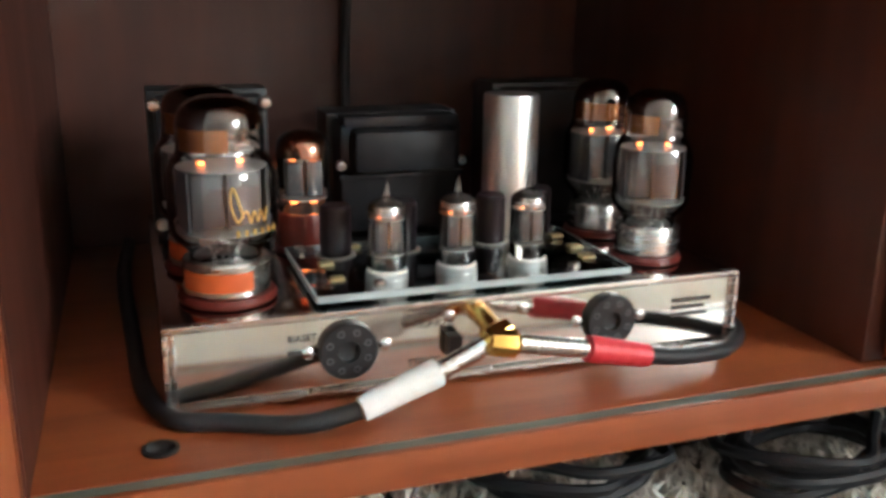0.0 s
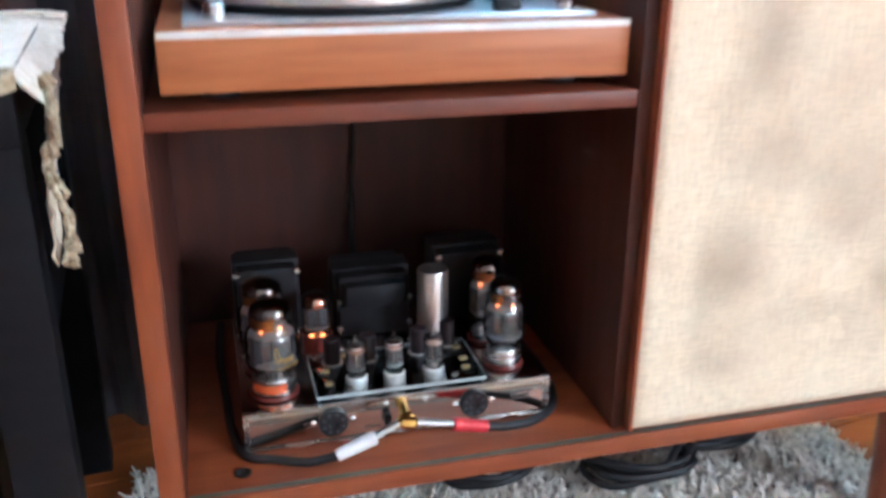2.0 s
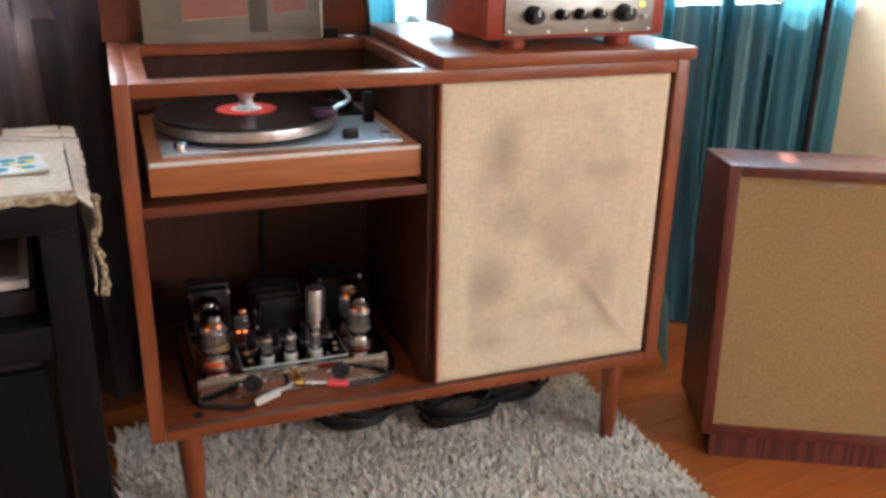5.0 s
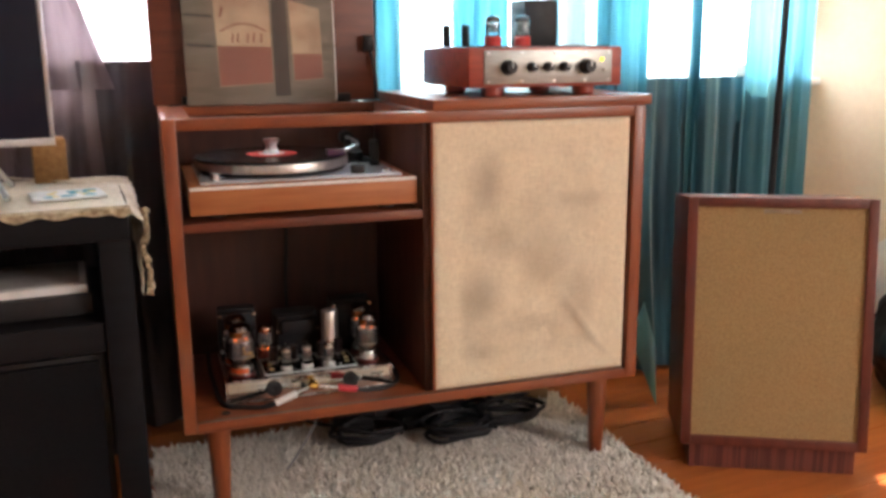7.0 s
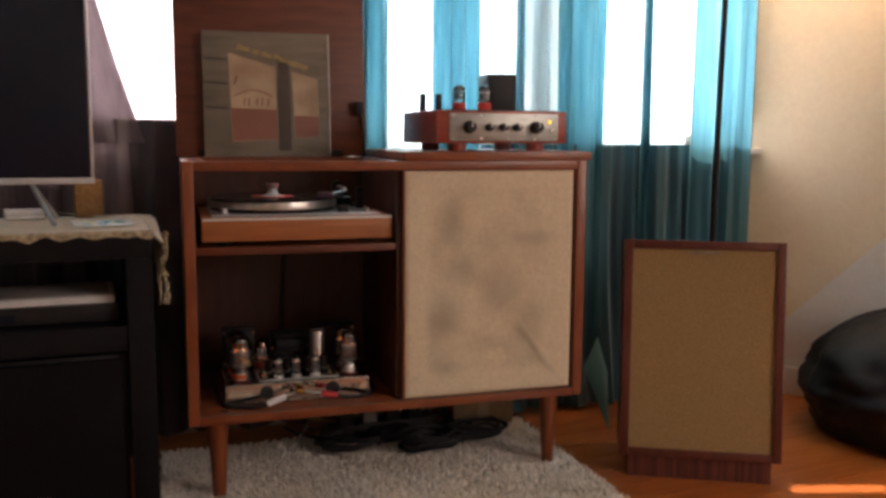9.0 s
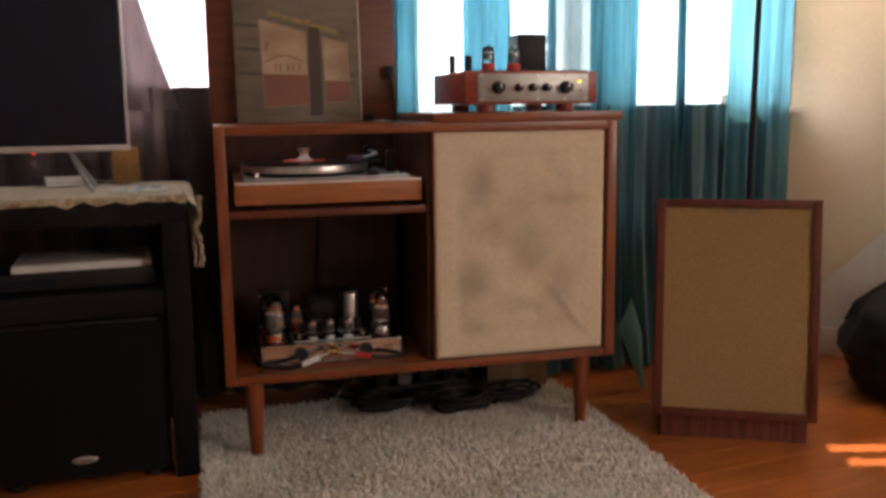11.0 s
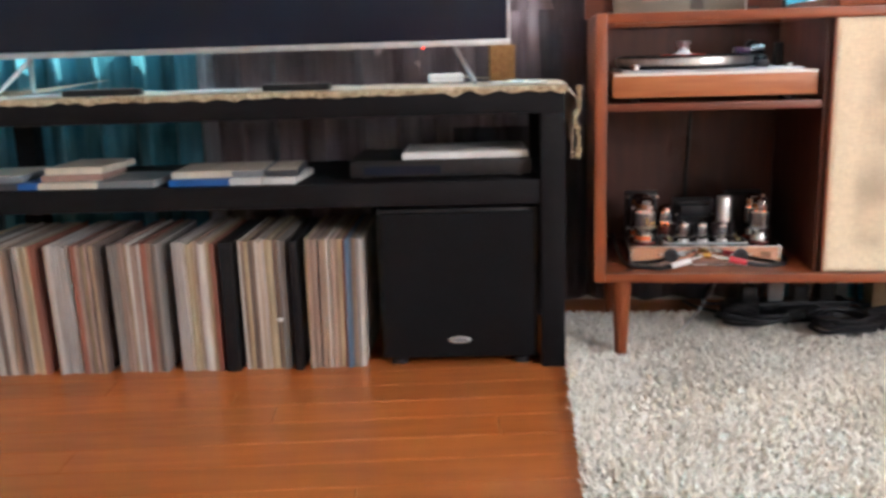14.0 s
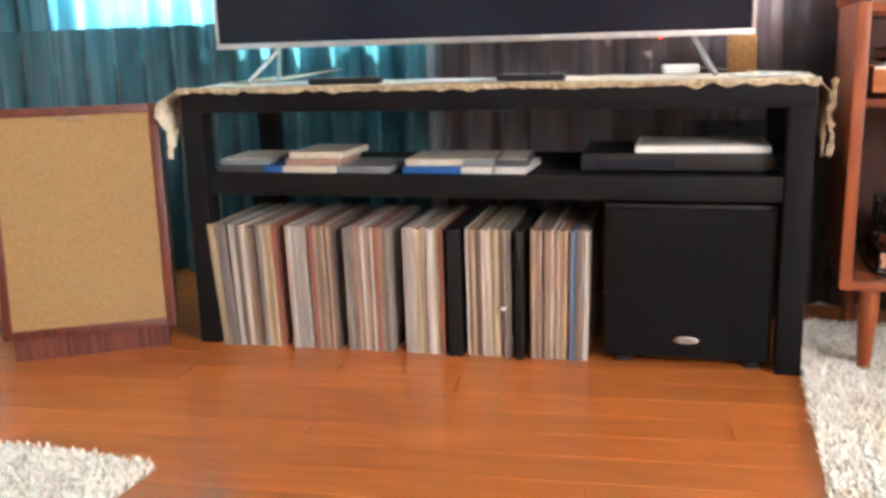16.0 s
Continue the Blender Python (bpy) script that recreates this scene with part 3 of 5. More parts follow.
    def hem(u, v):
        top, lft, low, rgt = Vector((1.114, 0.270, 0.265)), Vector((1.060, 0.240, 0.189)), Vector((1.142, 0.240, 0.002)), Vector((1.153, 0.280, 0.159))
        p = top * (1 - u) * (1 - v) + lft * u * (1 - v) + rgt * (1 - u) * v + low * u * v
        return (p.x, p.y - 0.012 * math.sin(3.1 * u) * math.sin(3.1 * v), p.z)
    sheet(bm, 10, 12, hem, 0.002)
    single("curtain_corner", bm, TEAL_LIT, "teal satin curtain corner turned up, light put into its colour", "curtain")


drapes()


# ---- record cabinet ----
CW, CD, CB, CT = 0.936, 0.42, 0.19, 0.766


def cabinet():
    c = thing("record_cabinet", pose(0, 0, 0), "reddish walnut record cabinet with one lid open", "cabinet")
    boxpart("side", (0.002, 0.0252, 0, CD, CB, CT), WOOD_V, c, bev=0.0025)
    boxpart("side", (CW - 0.025, CW, 0, CD, CB, CT), WOOD_V, c, bev=0.0025)
    bm = bmesh.new()
    box(bm, 0.026, CW - 0.026, 0.0, 0.0045, CB, CB + 0.0195, bev=0.001)
    box(bm, 0.026, CW - 0.026, 0.0045, 0.012, CB, CB + 0.0155)
    box(bm, 0.026, CW - 0.026, 0.012, 0.40, CB, CB + 0.0195, bev=0.001)
    part("bottom_board", bm, WOOD, c)
    boxpart("door_track", (0.027, CW - 0.027, 0.0046, 0.0119, CB + 0.0157, CB + 0.0189), GREYM, c, "grey metal sliding door track")
    # thin linings added to darken the inner face of the left side
    boxpart("inner_lining", (0.0254, 0.0266, 0.006, 0.40, CB + 0.0200, 0.5615), WOOD_SHADED, c)
    boxpart("inner_lining", (0.0254, 0.0266, 0.006, 0.40, 0.5785, 0.7445), WOOD_SHADED, c)
    boxpart("back_panel", (0.026, CW - 0.026, 0.402, 0.412, CB + 0.001, CT - 0.001), WOOD_SHADED, c)
    boxpart("divider", (0.470, 0.486, 0.019, 0.401, CB + 0.0200, CT - 0.021), WOOD_SHADED, c, bev=0.001)
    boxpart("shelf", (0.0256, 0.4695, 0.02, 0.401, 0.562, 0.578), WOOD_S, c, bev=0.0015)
    boxpart("front_rail", (0.0255, CW - 0.0255, 0.0, 0.036, 0.745, 0.7655), WOOD, c, bev=0.002)
    boxpart("back_rail", (0.0255, CW - 0.0255, 0.372, 0.4, 0.745, 0.7655), WOOD, c, bev=0.002)
    boxpart("side_rail", (0.0255, 0.052, 0.0365, 0.3715, 0.745, 0.7655), WOOD, c, bev=0.002)
    boxpart("mid_rail", (0.464, 0.49, 0.0365, 0.3715, 0.745, 0.7655), WOOD, c, bev=0.002)
    boxpart("fixed_top", (0.484, CW + 0.01, -0.004, CD, 0.7665, 0.787), WOOD, c, bev=0.003)
    # open lid, upright on its hinges
    lid = part("open_lid", bmesh.new(), WOOD, c, "lid standing open")
    bm = bmesh.new()
    box(bm, -0.004, 0.48, -0.01, 0.01, 0, 0.42, bev=0.003, m=pose(0, 0.410, 0.7675, -3))
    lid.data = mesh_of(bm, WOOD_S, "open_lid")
    for x in (0.07, 0.40):
        boxpart("hinge", (x - 0.016, x + 0.016, 0.383, 0.399, 0.766, 0.785), BLACKP, lid, "black metal hinge", bev=0.003)
    tubepart("lid_stay", [(0.470, 0.37, 0.772), (0.472, 0.385, 0.82), (0.465, 0.398, 0.885)], 0.0045, BLACKP, lid, "black metal lid stay", n=4)
    boxpart("stay_bracket", (0.448, 0.472, 0.385, 0.402, 0.875, 0.91), BLACKP, lid, bev=0.004)
    # linen door
    bm = bmesh.new()
    x0, x1, z0, z1 = 0.486, 0.904, 0.2135, 0.743
    pad = 0.042

    def front(u, v):
        x, z = x0 + (x1 - x0) * u, z0 + (z1 - z0) * v
        e = min(x - x0, x1 - x, z - z0, z1 - z)
        d = 0.0015 * max(0, min(1, (e - pad) / 0.012))
        s = max(0, min(1, (e - pad) / 0.04))
        w = noise.noise(Vector((x * 9, 1, z * 6))) * 0.006 + noise.noise(Vector((x * 24, 4, z * 18))) * 0.002
        # creases towards the lower right corner
        k = (x - 0.80) + 0.75 * (z - 0.33)
        w -= 0.006 * math.exp(-(k / 0.010) ** 2) * max(0, min(1, (0.42 - z) / 0.1)) * max(0, min(1, (z - 0.225) / 0.04))
        w -= 0.003 * math.exp(-((z - 0.31 - 0.12 * math.sin(4 * x)) / 0.02) ** 2) * s
        r = 0.0045 * max(0, 1 - e / 0.005) ** 2
        return (x, 0.0035 + d + s * w + r, z)
    sheet(bm, 64, 80, front, 0.0)
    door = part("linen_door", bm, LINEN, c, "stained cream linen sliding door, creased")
    boxpart("door_board", (x0 + 0.001, x1 - 0.001, 0.0085, 0.0165, z0, z1), LINEN_IN, door)
    boxpart("door_edge", (0.4825, 0.4858, 0.002, 0.0165, z0, z1), WOOD_V, c)
    for x, y in ((0.064, 0.034), (0.862, 0.034), (0.064, 0.38), (0.862, 0.38)):
        lathepart("leg", [(0.0, 0.0), (0.0125, 0.0), (0.0135, 0.003), (0.0225, 0.186), (0.0225, 0.19)], WOOD_V, c, seg=24, m=pose(x, y, 0.0))
    # cable hole plug and plinth dust on the floor of the bay
    lathepart("hole_plug", [(0, 0.2097), (0.0085, 0.2097), (0.0085, 0.2108), (0.0065, 0.2111), (0.0055, 0.2104), (0, 0.2102)], BLACKP, c, "black round plug in the board", seg=20, m=pose(0.080, 0.036, 0))
    return c


cabinet()
bm = bmesh.new()
tube(bm, [(0.262, 0.395, 0.560), (0.258, 0.394, 0.45), (0.252, 0.393, 0.36), (0.255, 0.385, 0.26), (0.27, 0.36, 0.22)], 0.004, 8)
single("power_cable", bm, RUBBER, "black cable hanging down the cabinet back", "cable")


# ---- record sleeve on the lid ----
def sleeve():
    s = thing("album_sleeve", pose(0.064, 0.368, 0.7665, -4.5), "brown record sleeve in shiny clear wrap on the cabinet", "record sleeve")
    W = 0.315
    BORD = surface("sleeve_border", (0.23, 0.19, 0.145), (0.15, 0.12, 0.09), rough=0.55, scale=12, stretch=(1, 1, 5), large=0.5, large_scale=9, c3=(0.29, 0.25, 0.2))
    boxpart("cover", (0, W, 0.0, 0.005, 0, W), BORD, s, bev=0.0012)
    CREAM = surface("sleeve_cream", (0.62, 0.46, 0.31), (0.46, 0.33, 0.22), rough=0.5, scale=16, large=0.5, large_scale=12, c3=(0.3, 0.16, 0.1))
    PINK = surface("sleeve_rose", (0.36, 0.14, 0.10), (0.28, 0.11, 0.08), rough=0.5, scale=14)
    DARK = surface("sleeve_dark", (0.10, 0.075, 0.06), (0.07, 0.055, 0.045), rough=0.5, scale=14)

    def quad(name, pts, mat, y):
        bm = bmesh.new()
        a = [bm.verts.new((x * W, y, z * W)) for x, z in pts]
        bm.faces.new(a)
        r = bmesh.ops.extrude_face_region(bm, geom=list(bm.faces))
        bmesh.ops.translate(bm, vec=(0, 0.0006, 0), verts=[v for v in r["geom"] if isinstance(v, bmesh.types.BMVert)])
        return part(name, bm, mat, s)
    quad("picture", [(0.22, 0.12), (0.575, 0.14), (0.57, 0.724), (0.20, 0.827)], CREAM, -0.0008)
    quad("picture", [(0.222, 0.125), (0.573, 0.145), (0.571, 0.38), (0.216, 0.39)], PINK, -0.0015)
    quad("picture", [(0.72, 0.15), (0.92, 0.165), (0.91, 0.63), (0.70, 0.69)], CREAM, -0.0008)
    quad("picture", [(0.723, 0.155), (0.917, 0.17), (0.914, 0.33), (0.716, 0.335)], PINK, -0.0015)
    quad("picture", [(0.585, 0.05), (0.69, 0.05), (0.68, 0.78), (0.59, 0.80)], DARK, -0.0007)
    for z in (0.39, 0.585, 0.775):
        quad("board_line", [(0.015, z), (0.19, z - 0.012), (0.19, z + 0.004), (0.015, z + 0.018)], DARK, -0.0012)
    arch = [(W * (0.24 + 0.30 * k / 8), -0.0018, W * (0.485 + 0.05 * math.sin(math.pi * k / 8))) for k in range(9)]
    tubepart("drawing", arch, 0.0016, PINK, s, n=2, seg=6)
    for x in (0.31, 0.345, 0.41, 0.45, 0.50):
        quad("drawing", [(x, 0.41), (x + 0.012, 0.41), (x + 0.018, 0.47), (x + 0.006, 0.47)], PINK, -0.0016)
    quad("drawing", [(0.235, 0.58), (0.25, 0.575), (0.27, 0.64), (0.255, 0.65)], PINK, -0.0016)
    words("lettering", "Jazz at the Pawnshop", 0.0215, GILT, s, pose(W * 0.27, -0.0012, W * 0.865, 0, 16, 0) @ pose(0, 0, 0, 90), "gilt slanting title")
    bm = bmesh.new()
    sheet(bm, 24, 24, lambda u, v: (-0.002 + u * (W + 0.004), -0.003 + 0.0012 * noise.noise(Vector((u * 6, v * 6, 0.3))), v * (W + 0.003)))
    part("clear_wrap", bm, WRAP, s, "shiny clear plastic wrap")
    # opaque white strip for the glint along the clear wrap's right edge
    tubepart("wrap_edge", [(W + 0.001, -0.002, 0.004), (W + 0.0015, -0.003, 0.16), (W + 0.001, -0.002, 0.313)], 0.0016, CERAMIC, s, n=4, seg=6)


sleeve()


# ---- turntable ----
def turntable():
    t = thing("turntable", pose(0.041, 0.034, 0.578), "teak turntable with silver platter and a record on it", "turntable")
    W, D, H0, H1 = 0.422, 0.345, 0.012, 0.066
    bm = bmesh.new()
    box(bm, 0, W, 0, D, H0, H1 - 0.003, bev=0.0015)
    part("plinth", bm, TEAK, t)
    boxpart("trim_strip", (0.001, W - 0.001, -0.0012, 0.003, H1 - 0.0085, H1 - 0.0028), TRIMS, t, "silver metal trim strip")
    for x in (0.05, W - 0.05):
        for y in (0.05, D - 0.05):
            lathepart("foot", [(0.016, 0.0), (0.018, 0.003), (0.016, 0.0119)], RUBBER, t, seg=20, m=pose(x, y, 0))
    boxpart("deck", (0.022, W - 0.022, 0.028, D - 0.018, H1 - 0.0029, H1 + 0.002), DECK, t, "grey metal deck plate", bev=0.0012)
    pc = (0.172, 0.182)
    lathepart("sub_platter", [(0.14, H1 + 0.0022), (0.147, H1 + 0.007), (0.147, H1 + 0.0095)], BLACKP, t, seg=64, m=pose(*pc, 0))
    pl = lathepart("platter", [(0.149, H1 + 0.010), (0.1515, H1 + 0.0115), (0.1525, H1 + 0.024), (0.1515, H1 + 0.0265), (0.149, H1 + 0.0268)], ALU, t, "polished silver platter", seg=72, m=pose(*pc, 0))
    lathepart("mat", [(0.147, H1 + 0.027), (0.147, H1 + 0.0298), (0.1, H1 + 0.030)], RUBBER, pl, seg=64, m=pose(*pc, 0))
    rec = lathepart("record", [(0.150, H1 + 0.0302), (0.1505, H1 + 0.0312), (0.150, H1 + 0.0322), (0.147, H1 + 0.0316), (0.055, H1 + 0.0316), (0.052, H1 + 0.0322)], VINYL, t, "black vinyl record with red label", seg=72, m=pose(*pc, 0))
    lathepart("record_label", [(0.0505, H1 + 0.0323), (0.0505, H1 + 0.0331), (0.004, H1 + 0.0332)], LABELRED, rec, "red paper label", seg=40, m=pose(*pc, 0))
    lathepart("label_centre", [(0.026, H1 + 0.0334), (0.026, H1 + 0.0337), (0.0, H1 + 0.0338)], CERAMIC, rec, seg=32, m=pose(*pc, 0))
    lathepart("record_clamp", [(0.017, H1 + 0.034), (0.0175, H1 + 0.036), (0.012, H1 + 0.041), (0.0105, H1 + 0.050), (0.0155, H1 + 0.058), (0.016, H1 + 0.0625), (0, H1 + 0.063)], SILVER, t, "spool-shaped silver record clamp", seg=32, m=pose(*pc, 0))
    # arm
    ax, ay, z = 0.352, 0.255, H1 + 0.002
    boxpart("arm_plate", (ax - 0.034, ax + 0.034, ay - 0.036, ay + 0.05, z, z + 0.004), BLACKP, t, bev=0.001)
    lathepart("arm_base", [(0.024, z + 0.004), (0.024, z + 0.02), (0.015, z + 0.026), (0.015, z + 0.046), (0, z + 0.047)], BLACKP, t, seg=32, m=pose(ax, ay, 0))
    arm = tubepart("tonearm", [(ax, ay + 0.05, z + 0.045), (ax, ay, z + 0.045), (ax - 0.01, ay - 0.10, z + 0.043), (ax - 0.055, ay - 0.155, z + 0.038)], 0.0042, SILVER, t, "silver tonearm", n=6)
    lathepart("counterweight", [(0.013, 0), (0.0145, 0.002), (0.0145, 0.026), (0.013, 0.028)], BLACKP, arm, seg=24, m=pose(ax, ay + 0.075, z + 0.045, 90))
    boxpart("headshell", (ax - 0.086, ax - 0.052, ay - 0.178, ay - 0.152, z + 0.032, z + 0.044), surface("cartridge_violet", (0.045, 0.014, 0.055), (0.03, 0.01, 0.04), rough=0.3), arm, "violet cartridge", bev=0.002)
    boxpart("arm_lift", (ax + 0.018, ax + 0.036, ay - 0.10, ay - 0.084, z, z + 0.052), BLACKP, t, "black arm rest post", bev=0.003)
    boxpart("speed_knob", (ax - 0.046, ax - 0.020, 0.048, 0.062, z, z + 0.016), BLACKP, t, "black control lever", bev=0.003)
    lathepart("adaptor_post", [(0.010, z), (0.010, z + 0.011), (0.007, z + 0.014), (0, z + 0.0145)], STEEL, t, seg=24, m=pose(0.050, 0.048, 0))
    lathepart("start_knob", [(0.009, z), (0.009, z + 0.008), (0, z + 0.009)], STEEL, t, seg=24, m=pose(W - 0.045, 0.052, 0))


turntable()


# ---- tube amplifier ----
def power_tube(parent, x, y, z, label_mat, rot=0.0, script=False, wide=1.0, high=1.0):
    m = pose(x, y, z, 0, 0, rot) @ Matrix.Diagonal((wide, wide, high, 1))
    pt = lathepart("power_tube", [(0.0, 0.0), (0.0245, 0.0), (0.0250, 0.002), (0.0235, 0.0045)], REDBROWN, parent, "large glass power tube on metal base", seg=36, m=m)
    lathepart("tube_base", [(0.0212, 0.0048), (0.0218, 0.0055), (0.0218, 0.022), (0.0208, 0.0235), (0.0185, 0.0237)], STEEL, pt, "polished metal tube base", seg=40, m=m)
    if label_mat:
        bm = bmesh.new()
        sheet(bm, 20, 1, lambda u, v: (0.0220 * math.cos(radians(-175 + 105 * u)), 0.0220 * math.sin(radians(-175 + 105 * u)), 0.0085 + 0.0105 * v))
        bmesh.ops.transform(bm, matrix=m, verts=bm.verts)
        part("base_label", bm, label_mat, pt, "orange printed label")
    env = [(0.0178, 0.0238), (0.0181, 0.026), (0.0190, 0.0282), (0.0212, 0.0308), (0.0238, 0.0335), (0.0258, 0.0365), (0.0268, 0.0405), (0.0270, 0.045), (0.0270, 0.065), (0.0267, 0.069), (0.0258, 0.0728), (0.0243, 0.0760), (0.0226, 0.0785), (0.0215, 0.081), (0.0212, 0.084), (0.0212, 0.094), (0.0208, 0.0975), (0.0198, 0.1008), (0.0180, 0.1040), (0.0150, 0.1065), (0.0105, 0.1085), (0.0055, 0.1094), (0, 0.1096)]
    g = lathepart("envelope", env, GLASS, pt, "clear glass envelope", seg=40, m=m)
    g.visible_shadow = False
    lathepart("getter", [(0.0206, 0.0925), (0.0206, 0.0945), (0.0194, 0.1000), (0.0160, 0.1048), (0.0092, 0.1080), (0, 0.1088)], GETTER, pt, "dark mirror getter flash", seg=40, m=m)
    bm = bmesh.new()
    sheet(bm, 16, 3, lambda u, v: (0.0207 * math.cos(radians(-200 + 105 * u)), 0.0207 * math.sin(radians(-200 + 105 * u)), 0.0826 + 0.0115 * v))
    bmesh.ops.transform(bm, matrix=m, verts=bm.verts)
    part("getter_rim", bm, AMBER, pt, "amber getter flash at the dome")
    bm = bmesh.new()
    for dx in (-1, 1):
        box(bm, dx * 0.0095 - 0.0085, dx * 0.0095 + 0.0085, -0.0085, 0.0085, 0.040, 0.0715, bev=0.003)
    for dx in (-0.0195, 0, 0.0195):
        box(bm, dx - 0.0006, dx + 0.0006, -0.011, 0.011, 0.040, 0.0715)
    bmesh.ops.transform(bm, matrix=m, verts=bm.verts)
    part("anode", bm, PLATE, pt)
    bm = bmesh.new()
    lathe(bm, [(0.0222, 0.0722), (0.0222, 0.0727)], 32, m)
    lathe(bm, [(0.0232, 0.0385), (0.0232, 0.0392)], 32, m)
    part("mica_spacer", bm, MICA, pt)
    bm = bmesh.new()
    for k in range(6):
        a = k * math.pi / 3
        tube(bm, [(0.006 * math.cos(a), 0.006 * math.sin(a), 0.024), (0.012 * math.cos(a), 0.010 * math.sin(a), 0.0385)], 0.0006, 6, n=1)
    for dx in (-0.012, 0.012):
        tube(bm, [(dx, 0, 0.073), (dx, 0, 0.088)], 0.0008, 6, n=1)
        box(bm, dx - 0.004, dx + 0.004, -0.001, 0.001, 0.078, 0.084)
    bmesh.ops.transform(bm, matrix=m, verts=bm.verts)
    part("wire_supports", bm, STEEL, pt)
    bm = bmesh.new()
    for dx in (-0.0095, 0.0095):
        box(bm, dx - 0.0013, dx + 0.0013, -0.0013, 0.0013, 0.0735, 0.0752, bev=0.0004)
    bmesh.ops.transform(bm, matrix=m, verts=bm.verts)
    part("heater", bm, HEAT, pt, "orange glowing heater tips")
    if script:
        bm = bmesh.new()
        R = 0.0275
        pts = [(-78, .050), (-84, .062), (-88, .066), (-90, .058), (-84, .048), (-77, .053), (-73, .052), (-70, .047), (-66, .053), (-62, .047), (-58, .053), (-54, .047), (-50, .054)]
        tube(bm, [(R * math.cos(radians(a - 8)), R * math.sin(radians(a - 8)), h) for a, h in pts], 0.00055, 6, n=5)
        for k in range(6):
            a = radians(-92 + 9 * k)
            tube(bm, [(R * math.cos(a), R * math.sin(a), 0.0405), (R * math.cos(a), R * math.sin(a), 0.0435)], 0.0009, 5, n=1)
        bmesh.ops.transform(bm, matrix=m, verts=bm.verts)
        part("gilt_script", bm, GILT, pt, "gilt script printed on the glass")
    return pt


def small_tube(parent, x, y, z):
    m = pose(x, y, z)
    s = lathepart("small_tube", [(0.0, 0.0), (0.0140, 0.0), (0.0142, 0.0012), (0.0122, 0.0018), (0.0115, 0.0065), (0.0095, 0.0075)], CERAMIC, parent, "small glass tube in white ceramic socket", seg=28, m=m)
    g = lathepart("envelope", [(0.0102, 0.0077), (0.0107, 0.010), (0.0107, 0.040), (0.0098, 0.0435), (0.006, 0.0462), (0.0022, 0.0475), (0.0014, 0.052), (0.0006, 0.0565), (0, 0.057)], GLASS, s, seg=28, m=m)
    g.visible_shadow = False
    lathepart("getter", [(0.0101, 0.0385), (0.0099, 0.0405), (0.0092, 0.0432), (0.0055, 0.0457), (0, 0.0465)], STEEL, s, "silver getter flash", seg=28, m=m)
    bm = bmesh.new()
    for dx in (-0.0042, 0.0042):
        box(bm, dx - 0.0036, dx + 0.0036, -0.0045, 0.0045, 0.0165, 0.035, bev=0.0012)
    bmesh.ops.transform(bm, matrix=m, verts=bm.verts)
    part("anode", bm, PLATE, s)
    bm = bmesh.new()
    lathe(bm, [(0.0098, 0.0356), (0.0098, 0.0362)], 24, m)
    lathe(bm, [(0.0098, 0.0152), (0.0098, 0.0158)], 24, m)
    part("mica_spacer", bm, MICA, s)
    bm = bmesh.new()
    for dx in (-0.0042, 0.0042):
        box(bm, dx - 0.0006, dx + 0.0006, -0.0006, 0.0006, 0.0362, 0.0374)
    bmesh.ops.transform(bm, matrix=m, verts=bm.verts)
    part("heater", bm, HEAT, s, "orange glowing heater tip")


def rectifier(parent, x, y, z):
    m = pose(x, y, z)
    s = lathepart("rectifier_tube", [(0.0, 0.0), (0.0188, 0.0), (0.0188, 0.003), (0.0172, 0.004), (0.0172, 0.022), (0.0165, 0.0245), (0.014, 0.025)], BROWNB, parent, "rectifier tube with brown base and orange glow", seg=32, m=m)
    g = lathepart("envelope", [(0.0155, 0.0252), (0.0162, 0.028), (0.0162, 0.062), (0.0152, 0.068), (0.011, 0.0725), (0.005, 0.0745), (0, 0.075)], GLASS, s, seg=32, m=m)
    g.visible_shadow = False
    lathepart("getter", [(0.0158, 0.0590), (0.0156, 0.062), (0.0146, 0.0676), (0.0105, 0.0718), (0, 0.0742)], surface("getter_copper", (0.55, 0.24, 0.12), (0.36, 0.14, 0.07), rough=0.15, metal=1.0, scale=40), s, "coppery getter flash", seg=32, m=m)
    bm = bmesh.new()
    for dx in (-0.006, 0.006):
        box(bm, dx - 0.0052, dx + 0.0052, -0.006, 0.006, 0.034, 0.056, bev=0.002)
    bmesh.ops.transform(bm, matrix=m, verts=bm.verts)
    part("anode", bm, PLATE, s)
    bm = bmesh.new()
    for dx in (-0.006, 0.006):
        box(bm, dx - 0.0022, dx + 0.0022, -0.0022, 0.0022, 0.0292, 0.0322, bev=0.0006)
        box(bm, dx - 0.0016, dx + 0.0016, -0.0016, 0.0016, 0.0564, 0.0585)
    bmesh.ops.transform(bm, matrix=m, verts=bm.verts)
    part("heater", bm, HEAT, s, "bright orange filament glow")
    bm = bmesh.new()
    lathe(bm, [(0.0145, 0.0328), (0.0145, 0.0335)], 24, m)
    part("mica_spacer", bm, MICA, s)


def transformer(parent, x0, x1, y0, y1, z0, z1, cap=0.0):
    t = boxpart("transformer", (x0 + 0.004, x1 - 0.004, y0 + 0.004, y1 - 0.004, z0, z1 - 0.002), BLACK, parent, "black enamelled transformer", bev=0.004)
    h = (z1 - z0)
    bm = bmesh.new()
    box(bm, x0, x1, y0 + 0.3 * (y1 - y0), y0 + 0.7 * (y1 - y0), z0 + 0.002, z1 + 0.001, bev=0.001)
    part("lamination", bm, BLACKP, t)
